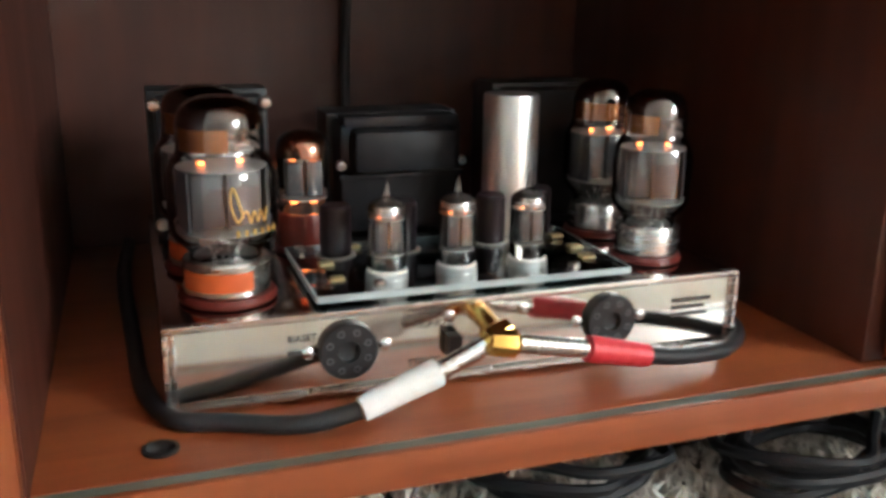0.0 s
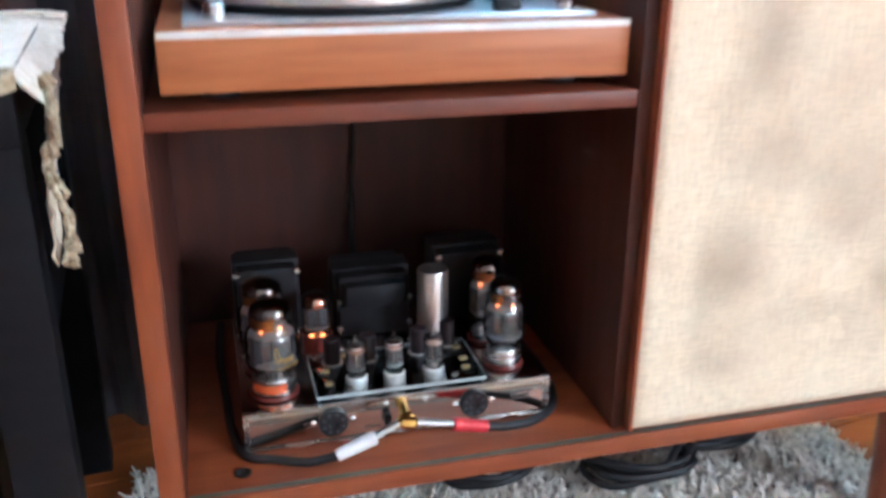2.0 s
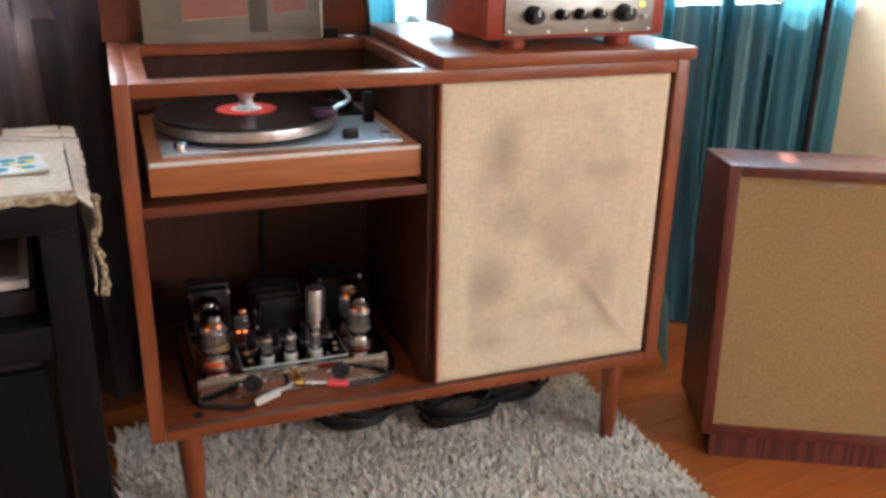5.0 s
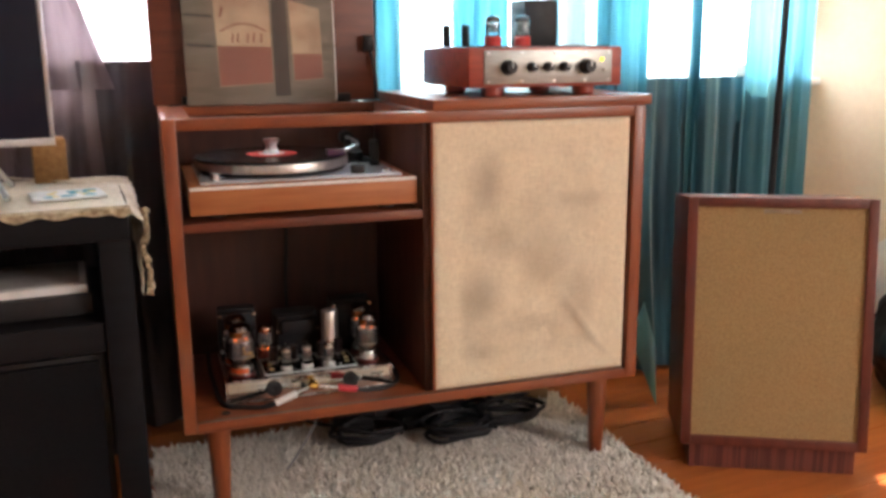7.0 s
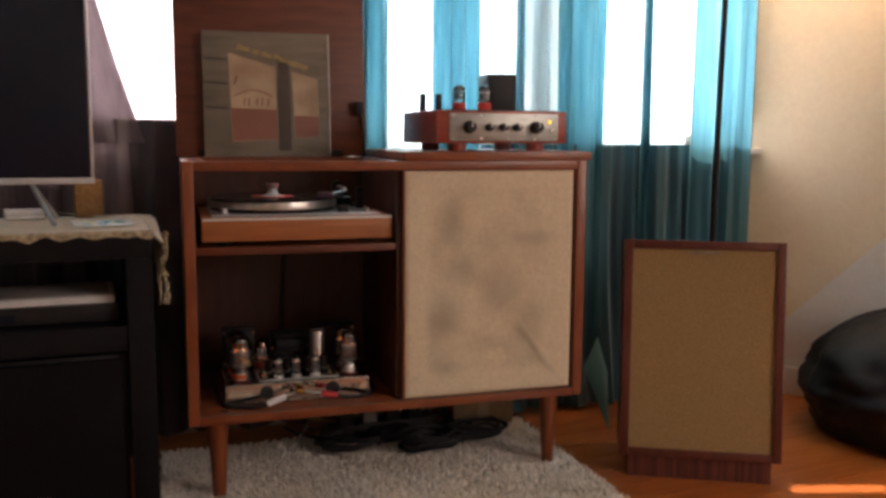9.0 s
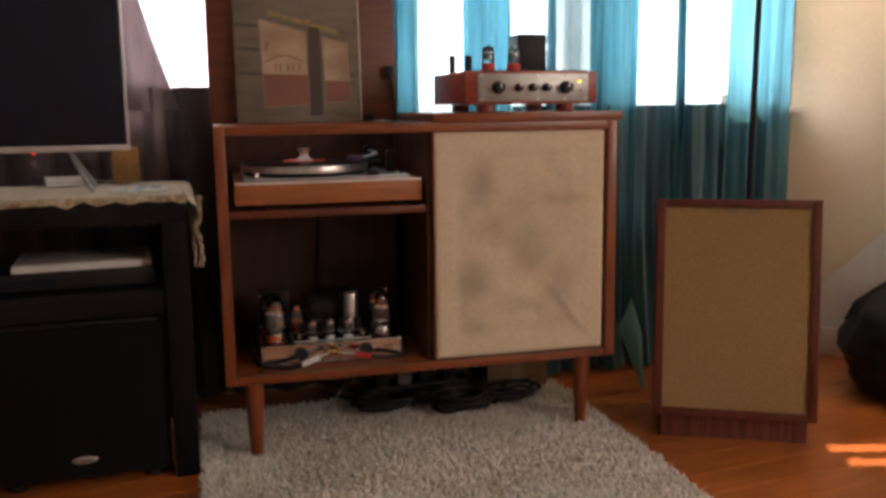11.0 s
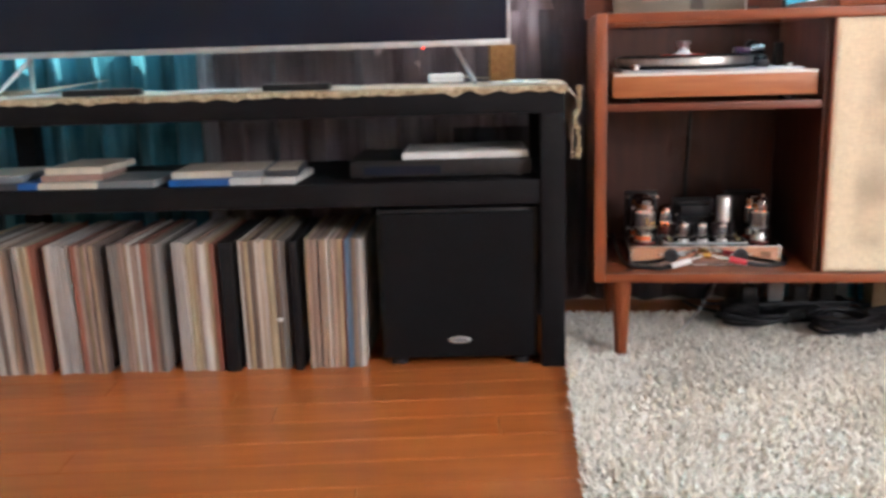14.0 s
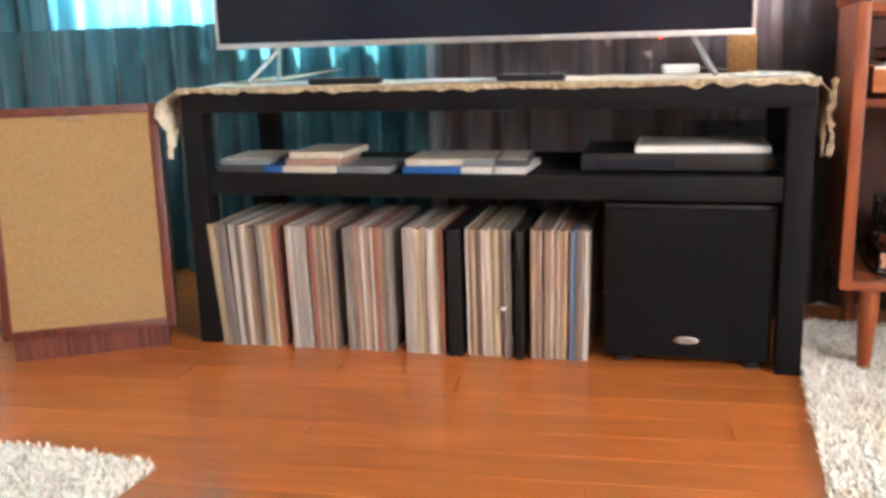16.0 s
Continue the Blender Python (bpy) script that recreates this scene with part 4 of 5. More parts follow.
    if cap:
        boxpart("bell_cap", (x0 + 0.01, x1 - 0.012, y0 - cap, y0 + 0.02, z1 - 0.034, z1 - 0.006), BLACK, t, bev=0.006)
        boxpart("bell_rim", (x0 + 0.006, x1 - 0.008, y0 - 0.001, y0 + 0.02, z1 - 0.005, z1 + 0.0015), BLACK, t, bev=0.0006)
        boxpart("bell_rim", (x0 + 0.002, x1 - 0.004, y0 - 0.002, y0 + 0.003, z1 - 0.039, z1 - 0.036), BLACK, t, bev=0.0006)
    for x in (x0 + 0.004, x1 - 0.004):
        for z in (z1 - 0.006 if not cap else z1 - 0.03, z0 + 0.012):
            lathepart("bolt", [(0.0042, 0), (0.0042, 0.003), (0.003, 0.0042), (0, 0.0045)], STEEL, t, "shiny bolt head", seg=16, m=pose(x, y0 + 0.004, z, 90))
    return t


def amplifier():
    a = thing("tube_amplifier", pose(0.0845, 0.0665, 0.2095), "polished steel valve amplifier with glowing tubes", "amplifier")
    W, D, B, T = 0.329, 0.24, 0.003, 0.0475
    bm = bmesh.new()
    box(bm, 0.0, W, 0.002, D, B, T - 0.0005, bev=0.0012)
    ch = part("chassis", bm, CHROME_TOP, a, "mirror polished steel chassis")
    bm = bmesh.new()
    box(bm, 0.0045, W - 0.0045, 0.0, 0.0019, B + 0.0045, T - 0.0035)
    part("front_plate", bm, CHROME, a, "polished front plate")
    bm = bmesh.new()
    for d in ((0.0, W, -0.0022, 0.002, B - 0.0005, B + 0.0022), (0.0, W, -0.0016, 0.004, T - 0.003, T + 0.0006), (0.0, 0.0024, -0.0022, 0.002, B + 0.0024, T - 0.0032), (W - 0.0024, W, -0.0022, 0.002, B + 0.0024, T - 0.0032), (0.0042, 0.0056, -0.0014, 0.002, B + 0.0024, T - 0.0032), (W - 0.0056, W - 0.0042, -0.0014, 0.002, B + 0.0024, T - 0.0032)):
        box(bm, *d, bev=0.0006)
    part("front_rim", bm, STEEL, a)
    for x in (0.02, W - 0.02):
        for y in (0.02, D - 0.02):
            lathepart("rubber_foot", [(0.009, 0.0), (0.010, 0.0029)], RUBBER, a, seg=16, m=pose(x, y, 0))
    # octal sockets
    for x in (0.091, 0.2435):
        so = lathepart("octal_socket", [(0.0155, -0.001), (0.0155, 0.0035), (0.0148, 0.0045), (0.0058, 0.0045), (0.0054, 0.0020), (0.0040, 0.0016), (0, 0.0016)], SOCKET, a, "black eight-pin socket", seg=40, m=pose(x, -0.0002, 0.0265, 90))
        bm = bmesh.new()
        for k in range(8):
            t = k * math.pi / 4 + 0.39
            lathe(bm, [(0.0020, 0.0042), (0.0020, 0.0049), (0.0013, 0.0050), (0.0010, 0.0044), (0, 0.0044)], 12, pose(x, 0, 0.0265, 90) @ pose(0.0108 * math.cos(t), 0.0108 * math.sin(t), 0))
        part("pin_hole", bm, PINR, so)
        for dx in (-0.0205, 0.0205):
            lathepart("screw", [(0.0034, 0), (0.0034, 0.0009), (0.0022, 0.0018), (0, 0.002)], STEEL, a, seg=16, m=pose(x + dx, -0.0001, 0.0268, 90))
    for x, z in ((0.147, 0.0385), (0.190, 0.0385)):
        lathepart("screw", [(0.0034, 0), (0.0034, 0.0009), (0.0022, 0.0018), (0, 0.002)], STEEL, a, seg=16, m=pose(x, -0.0001, z, 90))
    boxpart("mode_switch", (0.144, 0.1515, -0.009, -0.0001, 0.017, 0.030), BLACKP, a, "black slide switch", bev=0.001)
    front = pose(0, 0, 0, 90)
    for txt, x, z, s in (("MONO", 0.127, 0.0335, 0.0055), ("STEREO", 0.124, 0.0125, 0.0055), ("BIASET", 0.060, 0.0335, 0.0050)):
        words("printed_word", txt, s, INK, a, pose(x, -0.0004, z) @ front, "dark printed word")
    for k, (w, z) in enumerate(((0.026, 0.0330), (0.022, 0.0285), (0.024, 0.0240))):
        boxpart("printed_line", (0.285, 0.285 + w, -0.0005, -0.0001, z - 0.0010, z + 0.0010), INK, a)
    boxpart("printed_line", (0.060, 0.078, -0.0005, -0.0001, 0.0262, 0.0286), INK, a)
    # board under clear acrylic
    z = T + 0.0008
    pcb = boxpart("circuit_board", (0.086, 0.248, 0.020, 0.094, z + 0.0002, z + 0.0016), PCBG, a, "green circuit board under clear acrylic", bev=0.0003)
    lo, hi = z + 0.0032, z + 0.0068
    ac = boxpart("acrylic_plate", (0.077, 0.2575, 0.004, 0.098, lo, hi), ACRYL, a, "clear acrylic cover plate", bev=0.0006)
    ac.visible_shadow = False
    for d in ((0.077, 0.2575, 0.0030, 0.0039, lo, hi), (0.0760, 0.0769, 0.004, 0.098, lo, hi), (0.2576, 0.2585, 0.004, 0.098, lo, hi), (0.077, 0.2575, 0.0981, 0.0988, lo, hi)):
        boxpart("polished_edge", d, EDGE_GLINT, ac)
    rnd = random.Random(11)
    for k in range(34):
        x, y = rnd.uniform(0.092, 0.242), rnd.uniform(0.024, 0.09)
        mat = rnd.choice((BLUEC, BLUEC, CARD, CAPBROWN, STEEL))
        tubepart("resistor", [(x - 0.004, y, z + 0.0022), (x + 0.004, y + rnd.uniform(-0.004, 0.004), z + 0.0022)], 0.0009, mat, pcb, seg=8, n=1)
    for x, y in ((0.092, 0.027), (0.092, 0.055), (0.242, 0.027), (0.245, 0.048), (0.245, 0.075), (0.115, 0.086)):
        boxpart("terminal", (x - 0.0042, x + 0.0042, y - 0.0036, y + 0.0036, z + 0.0070, z + 0.0090), YELLOWC, pcb, bev=0.0006)
    for x, y in ((0.112, 0.012), (0.226, 0.012), (0.084, 0.092), (0.25, 0.092)):
        lathepart("nut", [(0.0035, z + 0.0069), (0.0035, z + 0.0098), (0, z + 0.0113)], STEEL, ac, seg=6, m=pose(x, y, 0))
    for x in (0.123, 0.1645, 0.2085):
        small_tube(a, x, 0.038, z + 0.0010)
    for x, y in ((0.102, 0.074), (0.142, 0.074), (0.200, 0.076), (0.237, 0.088)):
        lathepart("capacitor", [(0.0092, z + 0.003), (0.0092, z + 0.036), (0.008, z + 0.0375), (0, z + 0.0372)], CAPBROWN, a, "dark brown capacitor", seg=24, m=pose(x, y, 0))
        lathepart("capacitor_ring", [(0.0118, z + 0.0069), (0.0118, z + 0.0079), (0.0095, z + 0.0081)], MICA, a, seg=24, m=pose(x, y, 0))
    lathepart("can_capacitor", [(0.0205, T + 0.001), (0.0205, T + 0.004), (0.0178, T + 0.005), (0.0178, T + 0.0940), (0.017, T + 0.0960), (0, T + 0.0963)], ALU, a, "tall brushed aluminium can capacitor", seg=40, m=pose(0.224, 0.104, 0))
    rectifier(a, 0.092, 0.118, T + 0.001)
    power_tube(a, 0.036, 0.040, T + 0.0008, ORANGE, 10, True, 1.04, 0.965)
    power_tube(a, 0.032, 0.098, T + 0.0008, ORANGE, 5, False, 1.04, 0.965)
    power_tube(a, 0.290, 0.040, T + 0.0008, None, -20, False, 0.87, 0.945)
    power_tube(a, 0.289, 0.104, T + 0.0008, None, 15, False, 0.87, 0.945)
    transformer(a, 0.118, 0.210, 0.142, 0.232, T + 0.0005, T + 0.077, cap=0.012)
    transformer(a, 0.004, 0.080, 0.152, 0.232, T + 0.0005, T + 0.094)
    transformer(a, 0.240, 0.326, 0.150, 0.232, T + 0.0005, T + 0.094)


amplifier()


def plug(name, pts, barrel, label, tip_up):
    """A cinch plug: gold elbow, ribbed metal sleeve, coloured barrel and cable."""
    p0, p1, p2, rest = pts[0], pts[1], pts[2], pts[3:]
    p = thing(name, pose(0, 0, 0), label, "audio cable")
    d = (Vector(p1) - Vector(p0)).normalized()
    m = Matrix.Translation(p0) @ d.to_track_quat("Z", "Y").to_matrix().to_4x4()
    lathepart("gold_elbow", [(0.0, -0.016), (0.0074, -0.0155), (0.0082, -0.011), (0.0082, -0.002), (0.0056, 0.001), (0.0, 0.001)], GOLD, p, "gold plated elbow plug", seg=8, m=m)
    tubepart("gold_tip", [Vector(p0) - d * 0.008, Vector(p0) - d * 0.008 + Vector((0, 0.022, tip_up)), Vector(p0) - d * 0.007 + Vector((0, 0.038, tip_up))], 0.0055, GOLD, p, "gold plated plug tip", n=5, seg=14)
    L = (Vector(p1) - Vector(p0)).length
    prof, n = [], 11
    for k in range(n):
        a, b = 0.001 + (L - 0.001) * k / n, 0.001 + (L - 0.001) * (k + 0.6) / n
        prof += [(0.0046, a), (0.0052, a + 0.0003), (0.0052, b), (0.0046, b + 0.0003)]
    lathepart("ribbed_sleeve", prof, STEEL, p, "ribbed steel sleeve", seg=20, m=m)
    d2 = (Vector(p2) - Vector(p1)).normalized()
    m2 = Matrix.Translation(p1) @ d2.to_track_quat("Z", "Y").to_matrix().to_4x4()
    L2 = (Vector(p2) - Vector(p1)).length
    prof = [(0.0055, -0.001), (0.0072, 0.0), (0.0074, 0.004)]
    for k in range(4):
        t = (k + 1) / 5
        prof += [(0.0073 - 0.0008 * t, L2 * t), (0.0071 - 0.0008 * t, L2 * t + 0.0008), (0.0073 - 0.0008 * t, L2 * t + 0.0016)]
    prof += [(0.0062, L2), (0.005, L2 + 0.0004)]
    lathepart("barrel", prof, barrel, p, "coloured plastic barrel", seg=20, m=m2)
    tubepart("cable", [p2] + rest, 0.0047, RUBBER, p, "thick black cable", seg=12)
    return p


plug("white_audio_cable", [(0.240, 0.036, 0.2425), (0.213, 0.031, 0.2330), (0.173, 0.027, 0.2205), (0.146, 0.031, 0.2150), (0.112, 0.045, 0.2143), (0.086, 0.058, 0.2143), (0.074, 0.10, 0.2143), (0.070, 0.17, 0.2150), (0.066, 0.26, 0.225), (0.07, 0.36, 0.222)], WHITEP, "black audio cable with white gold-tipped plug", 0.004)
plug("red_audio_cable", [(0.256, 0.033, 0.2425), (0.296, 0.031, 0.2355), (0.332, 0.030, 0.2275), (0.359, 0.033, 0.2225), (0.396, 0.046, 0.2180), (0.429, 0.085, 0.2148), (0.440, 0.16, 0.2148), (0.437, 0.26, 0.2148), (0.42, 0.37, 0.2148)], REDP, "black audio cable with red gold-tipped plug", 0.004)


# ---- preamplifier on the cabinet ----
def preamp():
    p = thing("preamplifier", pose(0.566, 0.024, 0.787, 0, 0, 2), "red wooden valve preamplifier with steel front", "preamplifier")
    W, D, B, H = 0.33, 0.27, 0.018, 0.094
    bm = bmesh.new()
    box(bm, 0.0, W, 0.0, D, B, H, bev=0.003)
    part("case", bm, REDWOOD, p, "glossy red wooden case")
    boxpart("front_plate", (0.030, W - 0.024, -0.0035, -0.0002, B + 0.006, H - 0.006), PREPLATE, p, "brushed grey metal front plate", bev=0.0008)
    boxpart("top_plate", (0.02, W - 0.02, 0.015, D - 0.015, H + 0.0002, H + 0.0025), BLACK, p)
    for x, r, l in ((0.078, 0.015, 0.024), (0.128, 0.0095, 0.02), (0.163, 0.0095, 0.02), (0.198, 0.0095, 0.02), (0.247, 0.015, 0.024)):
        k = lathepart("knob", [(r, 0.0), (r, 0.004), (r * 0.82, 0.006), (r * 0.78, l - 0.002), (r * 0.7, l), (0, l)], BLACKP, p, "black control knob", seg=24, m=pose(x, -0.0036, 0.056, 90))
        boxpart("pointer", (x - 0.0012, x + 0.0012, -0.0036 - l - 0.001, -0.0036 - l + 0.001, 0.056, 0.056 + r * 0.7), WHITEP, k)
    for x in (0.038, 0.108, 0.178, 0.245, W - 0.032):
        for z in (B + 0.011, H - 0.011):
            lathepart("screw", [(0.0028, 0), (0.0028, 0.001), (0, 0.002)], STEEL, p, seg=10, m=pose(x, -0.0036, z, 90))
    boxpart("pilot_lamp", (0.2795, 0.2850, -0.0075, -0.0036, 0.066, 0.0725), LED, p, "yellow lit pilot lamp", bev=0.001)
    boxpart("toggle", (0.284, 0.288, -0.012, -0.0036, 0.046, 0.052), STEEL, p, bev=0.001)
    for x in (0.04, W - 0.09):
        for y in (0.03, D - 0.04):
            lathepart("foot", [(0.019, 0.0), (0.022, 0.003), (0.022, 0.0178)], REDWOOD, p, seg=24, m=pose(x + 0.02, y, 0))
    for x in (0.085, 0.150):
        m = pose(x, 0.085, H + 0.0026)
        t = lathepart("tube", [(0.0165, 0), (0.0165, 0.016), (0.014, 0.0185)], LABELRED, p, "glass tube with red base", seg=24, m=m)
        g = lathepart("envelope", [(0.0138, 0.0187), (0.0145, 0.022), (0.0145, 0.050), (0.012, 0.056), (0.006, 0.0595), (0, 0.060)], GLASS, t, seg=24, m=m)
        g.visible_shadow = False
        lathepart("getter", [(0.0140, 0.0465), (0.0138, 0.050), (0.0112, 0.0552), (0, 0.059)], GETTER, t, seg=24, m=m)
        lathepart("anode", [(0.010, 0.026), (0.0105, 0.028), (0.0105, 0.040), (0.010, 0.042)], PLATE, t, seg=20, m=m)
        lathepart("mica_spacer", [(0.0135, 0.0435), (0.0135, 0.0443)], MICA, t, seg=20, m=m)
    for x in (0.03, 0.072):
        lathepart("capacitor", [(0.0085, H + 0.0026), (0.0085, H + 0.044), (0.007, H + 0.046), (0, H + 0.046)], BLACKP, p, "black capacitor", seg=20, m=pose(x, 0.20, 0))
    boxpart("transformer_cover", (0.192, 0.270, 0.165, 0.24, H + 0.0026, H + 0.098), BLACK, p, "tall black transformer cover", bev=0.006)


preamp()

# ---- loudspeakers ----
def speaker(name, m, W, H, label):
    """A box leaning back on a wedge-shaped riser; its origin is the front lower corner, on the floor."""
    s = thing(name, m, label, "loudspeaker", "pair of loudspeakers")
    D, RISE, LEAN = 0.262, 0.055, -7.4
    tilt = pose(0, 0, RISE, LEAN)
    bm = bmesh.new()
    vs = box(bm, 0.020, W - 0.020, 0.012, D - 0.012, 0, 0.05)
    for v in vs:
        if v.co.z > 0.02:
            v.co.z = RISE - 0.0015 - v.co.y * math.tan(radians(-LEAN))
    part("riser", bm, RISER, s, "dull ribbed wooden riser")
    f = 0.020
    for n, d in (("side", (0, f, 0, D, 0, H)), ("side", (W - f, W, 0, D, 0, H)), ("bottom", (f, W - f, 0, D, 0, f)), ("top", (f, W - f, 0, D, H - f, H)), ("back", (f, W - f, D - 0.012, D, f, H - f))):
        bm = bmesh.new()
        box(bm, *d, bev=0.0015, m=tilt)
        part(n, bm, SPKW, s)
    bm = bmesh.new()

    def cl(u, v):
        return tilt @ Vector((f + (W - 2 * f) * u, 0.007 + 0.0012 * noise.noise(Vector((u * 4, v * 5, 2))), f + (H - 2 * f) * v))
    sheet(bm, 20, 30, cl)
    g = part("grille", bm, GRILLE, s, "tan woven grille cloth")
    bm = bmesh.new()
    box(bm, f + 0.001, W - f - 0.001, 0.010, 0.020, f + 0.001, H - f - 0.001, m=tilt)
    part("grille_board", bm, GRILLE, g)
    bm = bmesh.new()
    box(bm, 0.5 * W - 0.037, 0.5 * W + 0.037, 0.002, 0.0055, H - f - 0.012, H - f - 0.004, bev=0.001, m=tilt)
    part("badge", bm, BADGE, s, "small dull metal badge")
    return s


speaker("loudspeaker", pose(1.006, -0.076, 0.0, 0, 0, -26.5), 0.376, 0.525, "dark red wooden loudspeaker with tan grille cloth by curtain")
speaker("loudspeaker", pose(-1.823, -0.385, 0.0, 0, 0, 34.0), 0.390, 0.540, "dark red wooden loudspeaker with tan grille beside media stand")

# ---- media stand ----
SM = pose(-0.062, -0.016, 0, 0, 0, 4.4)
SW, SD, SH = 1.405, 0.46, 0.618


def inside(x, y, z, rz=0):
    """A place on or in the stand: x from its right end to the left as a minus, y from its front."""
    return SM @ pose(x, y, z, 0, 0, rz)


def media_stand():
    s = thing("media_stand", SM, "black painted open media stand on a wooden floor", "media stand")
    t = 0.052
    for x in (-t, -SW):
        for y in (0.0, SD - t):
            boxpart("leg", (x, x + t, y, y + t, 0, SH - t - 0.0005), STANDP, s, bev=0.002)
    boxpart("top", (-SW, 0, 0, SD, SH - t, SH), STANDP, s, bev=0.003)
    boxpart("shelf", (-SW + t + 0.0005, -t - 0.0005, 0.006, SD - 0.006, 0.372, 0.424), STANDP, s, bev=0.002)
    boxpart("side_rail", (-t + 0.004, -0.004, t + 0.0005, SD - t - 0.0005, 0.372, 0.424), STANDP, s)
    boxpart("side_rail", (-SW + 0.004, -SW + t - 0.004, t + 0.0005, SD - t - 0.0005, 0.372, 0.424), STANDP, s)


media_stand()


def runner():
    r = thing("lace_runner", SM @ pose(0, 0, SH), "cream lace runner with ruffled edge over the stand", "table runner")
    rnd = random.Random(8)
    bm = bmesh.new()
    sheet(bm, 120, 24, lambda u, v: (-SW + SW * u, 0.004 + (SD - 0.03) * v, 0.0035 + 0.002 * noise.noise(Vector((u * 22, v * 7, 1)))), 0.0015)
    part("cloth", bm, LACE, r)
    bm = bmesh.new()

    def ruffle(u, v):
        x = -SW - 0.004 + (SW + 0.008) * u
        w = noise.noise(Vector((u * 70, 0.5, 2))) + 0.6 * math.sin(u * 150 + 3 * noise.noise(Vector((u * 20, 0, 0))))
        return (x, 0.006 * (1 - min(1, 4 * v)) - 0.005 * min(1, 4 * v) - 0.003 * v - 0.0032 * w * v, 0.0072 - (0.0135 + 0.009 * noise.noise(Vector((u * 45, 3, 0)))) * v + 0.002 * w * v)
    sheet(bm, 420, 4, ruffle, 0.0012)
    part("ruffled_edge", bm, LACE_EDGE, r, "ruffled lace edge")
    for x, sgn, ln in ((0.003, 1, 0.15), (-SW - 0.003, -1, 0.16)):
        bm = bmesh.new()

        def drop(u, v):
            w = noise.noise(Vector((u * 16, v * 9, 5 + sgn)))
            hang = ln * (1.0 - 0.92 * min(1.0, 1.6 * u)) + 0.012 * math.sin(40 * u)
            out = 0.012 + 0.010 * math.sin(math.pi * min(1, v * 1.6)) + 0.006 * w
            return (x + sgn * out * (1.0 if sgn > 0 else 2.8) * min(1, v * 6), 0.0 + (SD - 0.03) * u - 0.014 * v * (1 - u), 0.004 - hang * v)
        sheet(bm, 60, 18, drop, 0.0015)
        part("hanging_end", bm, LACE, r, "lace end hanging down")
        if sgn < 0:
            continue
        bm = bmesh.new()
        pts = [(x + sgn * (0.020 + 0.005 * math.sin(7 * k)), -0.014, 0.004 - ln * k / 14) for k in range(15)]
        for k in range(14):
            p, q = Vector(pts[k]), Vector(pts[k + 1])
            for j in range(3):
                e = Vector((sgn * rnd.uniform(-0.004, 0.007), rnd.uniform(-0.008, 0.002), rnd.uniform(-0.006, 0.004)))
                tube(bm, [p + 0.3 * e, (p + q) / 2 + e, q - 0.3 * e], 0.0028, 6, n=3)
        part("knotted_fringe", bm, LACE_EDGE, r, "knotted cream fringe")


runner()


def television():
    t = thing("television", inside(-0.105, 0.225, SH + 0.005, 0.4), "large flat television with silver rim, switched off", "television")
    W, z0, H = 1.306, 0.088, 0.755
    boxpart("screen", (-W + 0.008, -0.008, 0.0, 0.012, z0 + 0.014, z0 + H - 0.008), SCREEN, t, "dark glossy screen", bev=0.001)
    bm = bmesh.new()
    for d in ((-W, 0, -0.003, 0.02, z0, z0 + 0.0135), (-W, 0, -0.003, 0.02, z0 + H - 0.0075, z0 + H), (-W, -W + 0.0075, -0.003, 0.02, z0 + 0.0138, z0 + H - 0.0078), (-0.0075, 0, -0.003, 0.02, z0 + 0.0138, z0 + H - 0.0078)):
        box(bm, *d, bev=0.0015)
    part("rim", bm, SILVER, t, "silver metal rim")
    boxpart("back", (-W + 0.06, -0.06, 0.0205, 0.055, z0 + 0.03, z0 + H - 0.05), BLACKP, t, bev=0.01)
    for x, d in ((-0.13, 1), (-W + 0.165, -1)):
        for y in (-0.085, 0.10):
            tubepart("foot", [(x, 0.012, z0 - 0.002), (x + d * 0.045, y, 0.006)], 0.0055, SILVER, t, "slanted silver foot", n=1, seg=12)
    boxpart("standby_lamp", (-0.207, -0.201, -0.004, 0.0, z0 - 0.0045, z0 - 0.0005), REDLED, t, "tiny red standby lamp")


television()


def flat(name, dims, mat, m, label, cat, bev=0.0015):
    bm = bmesh.new()
    box(bm, *dims, bev=bev)
    return single(name, bm, mat, label, cat, m)


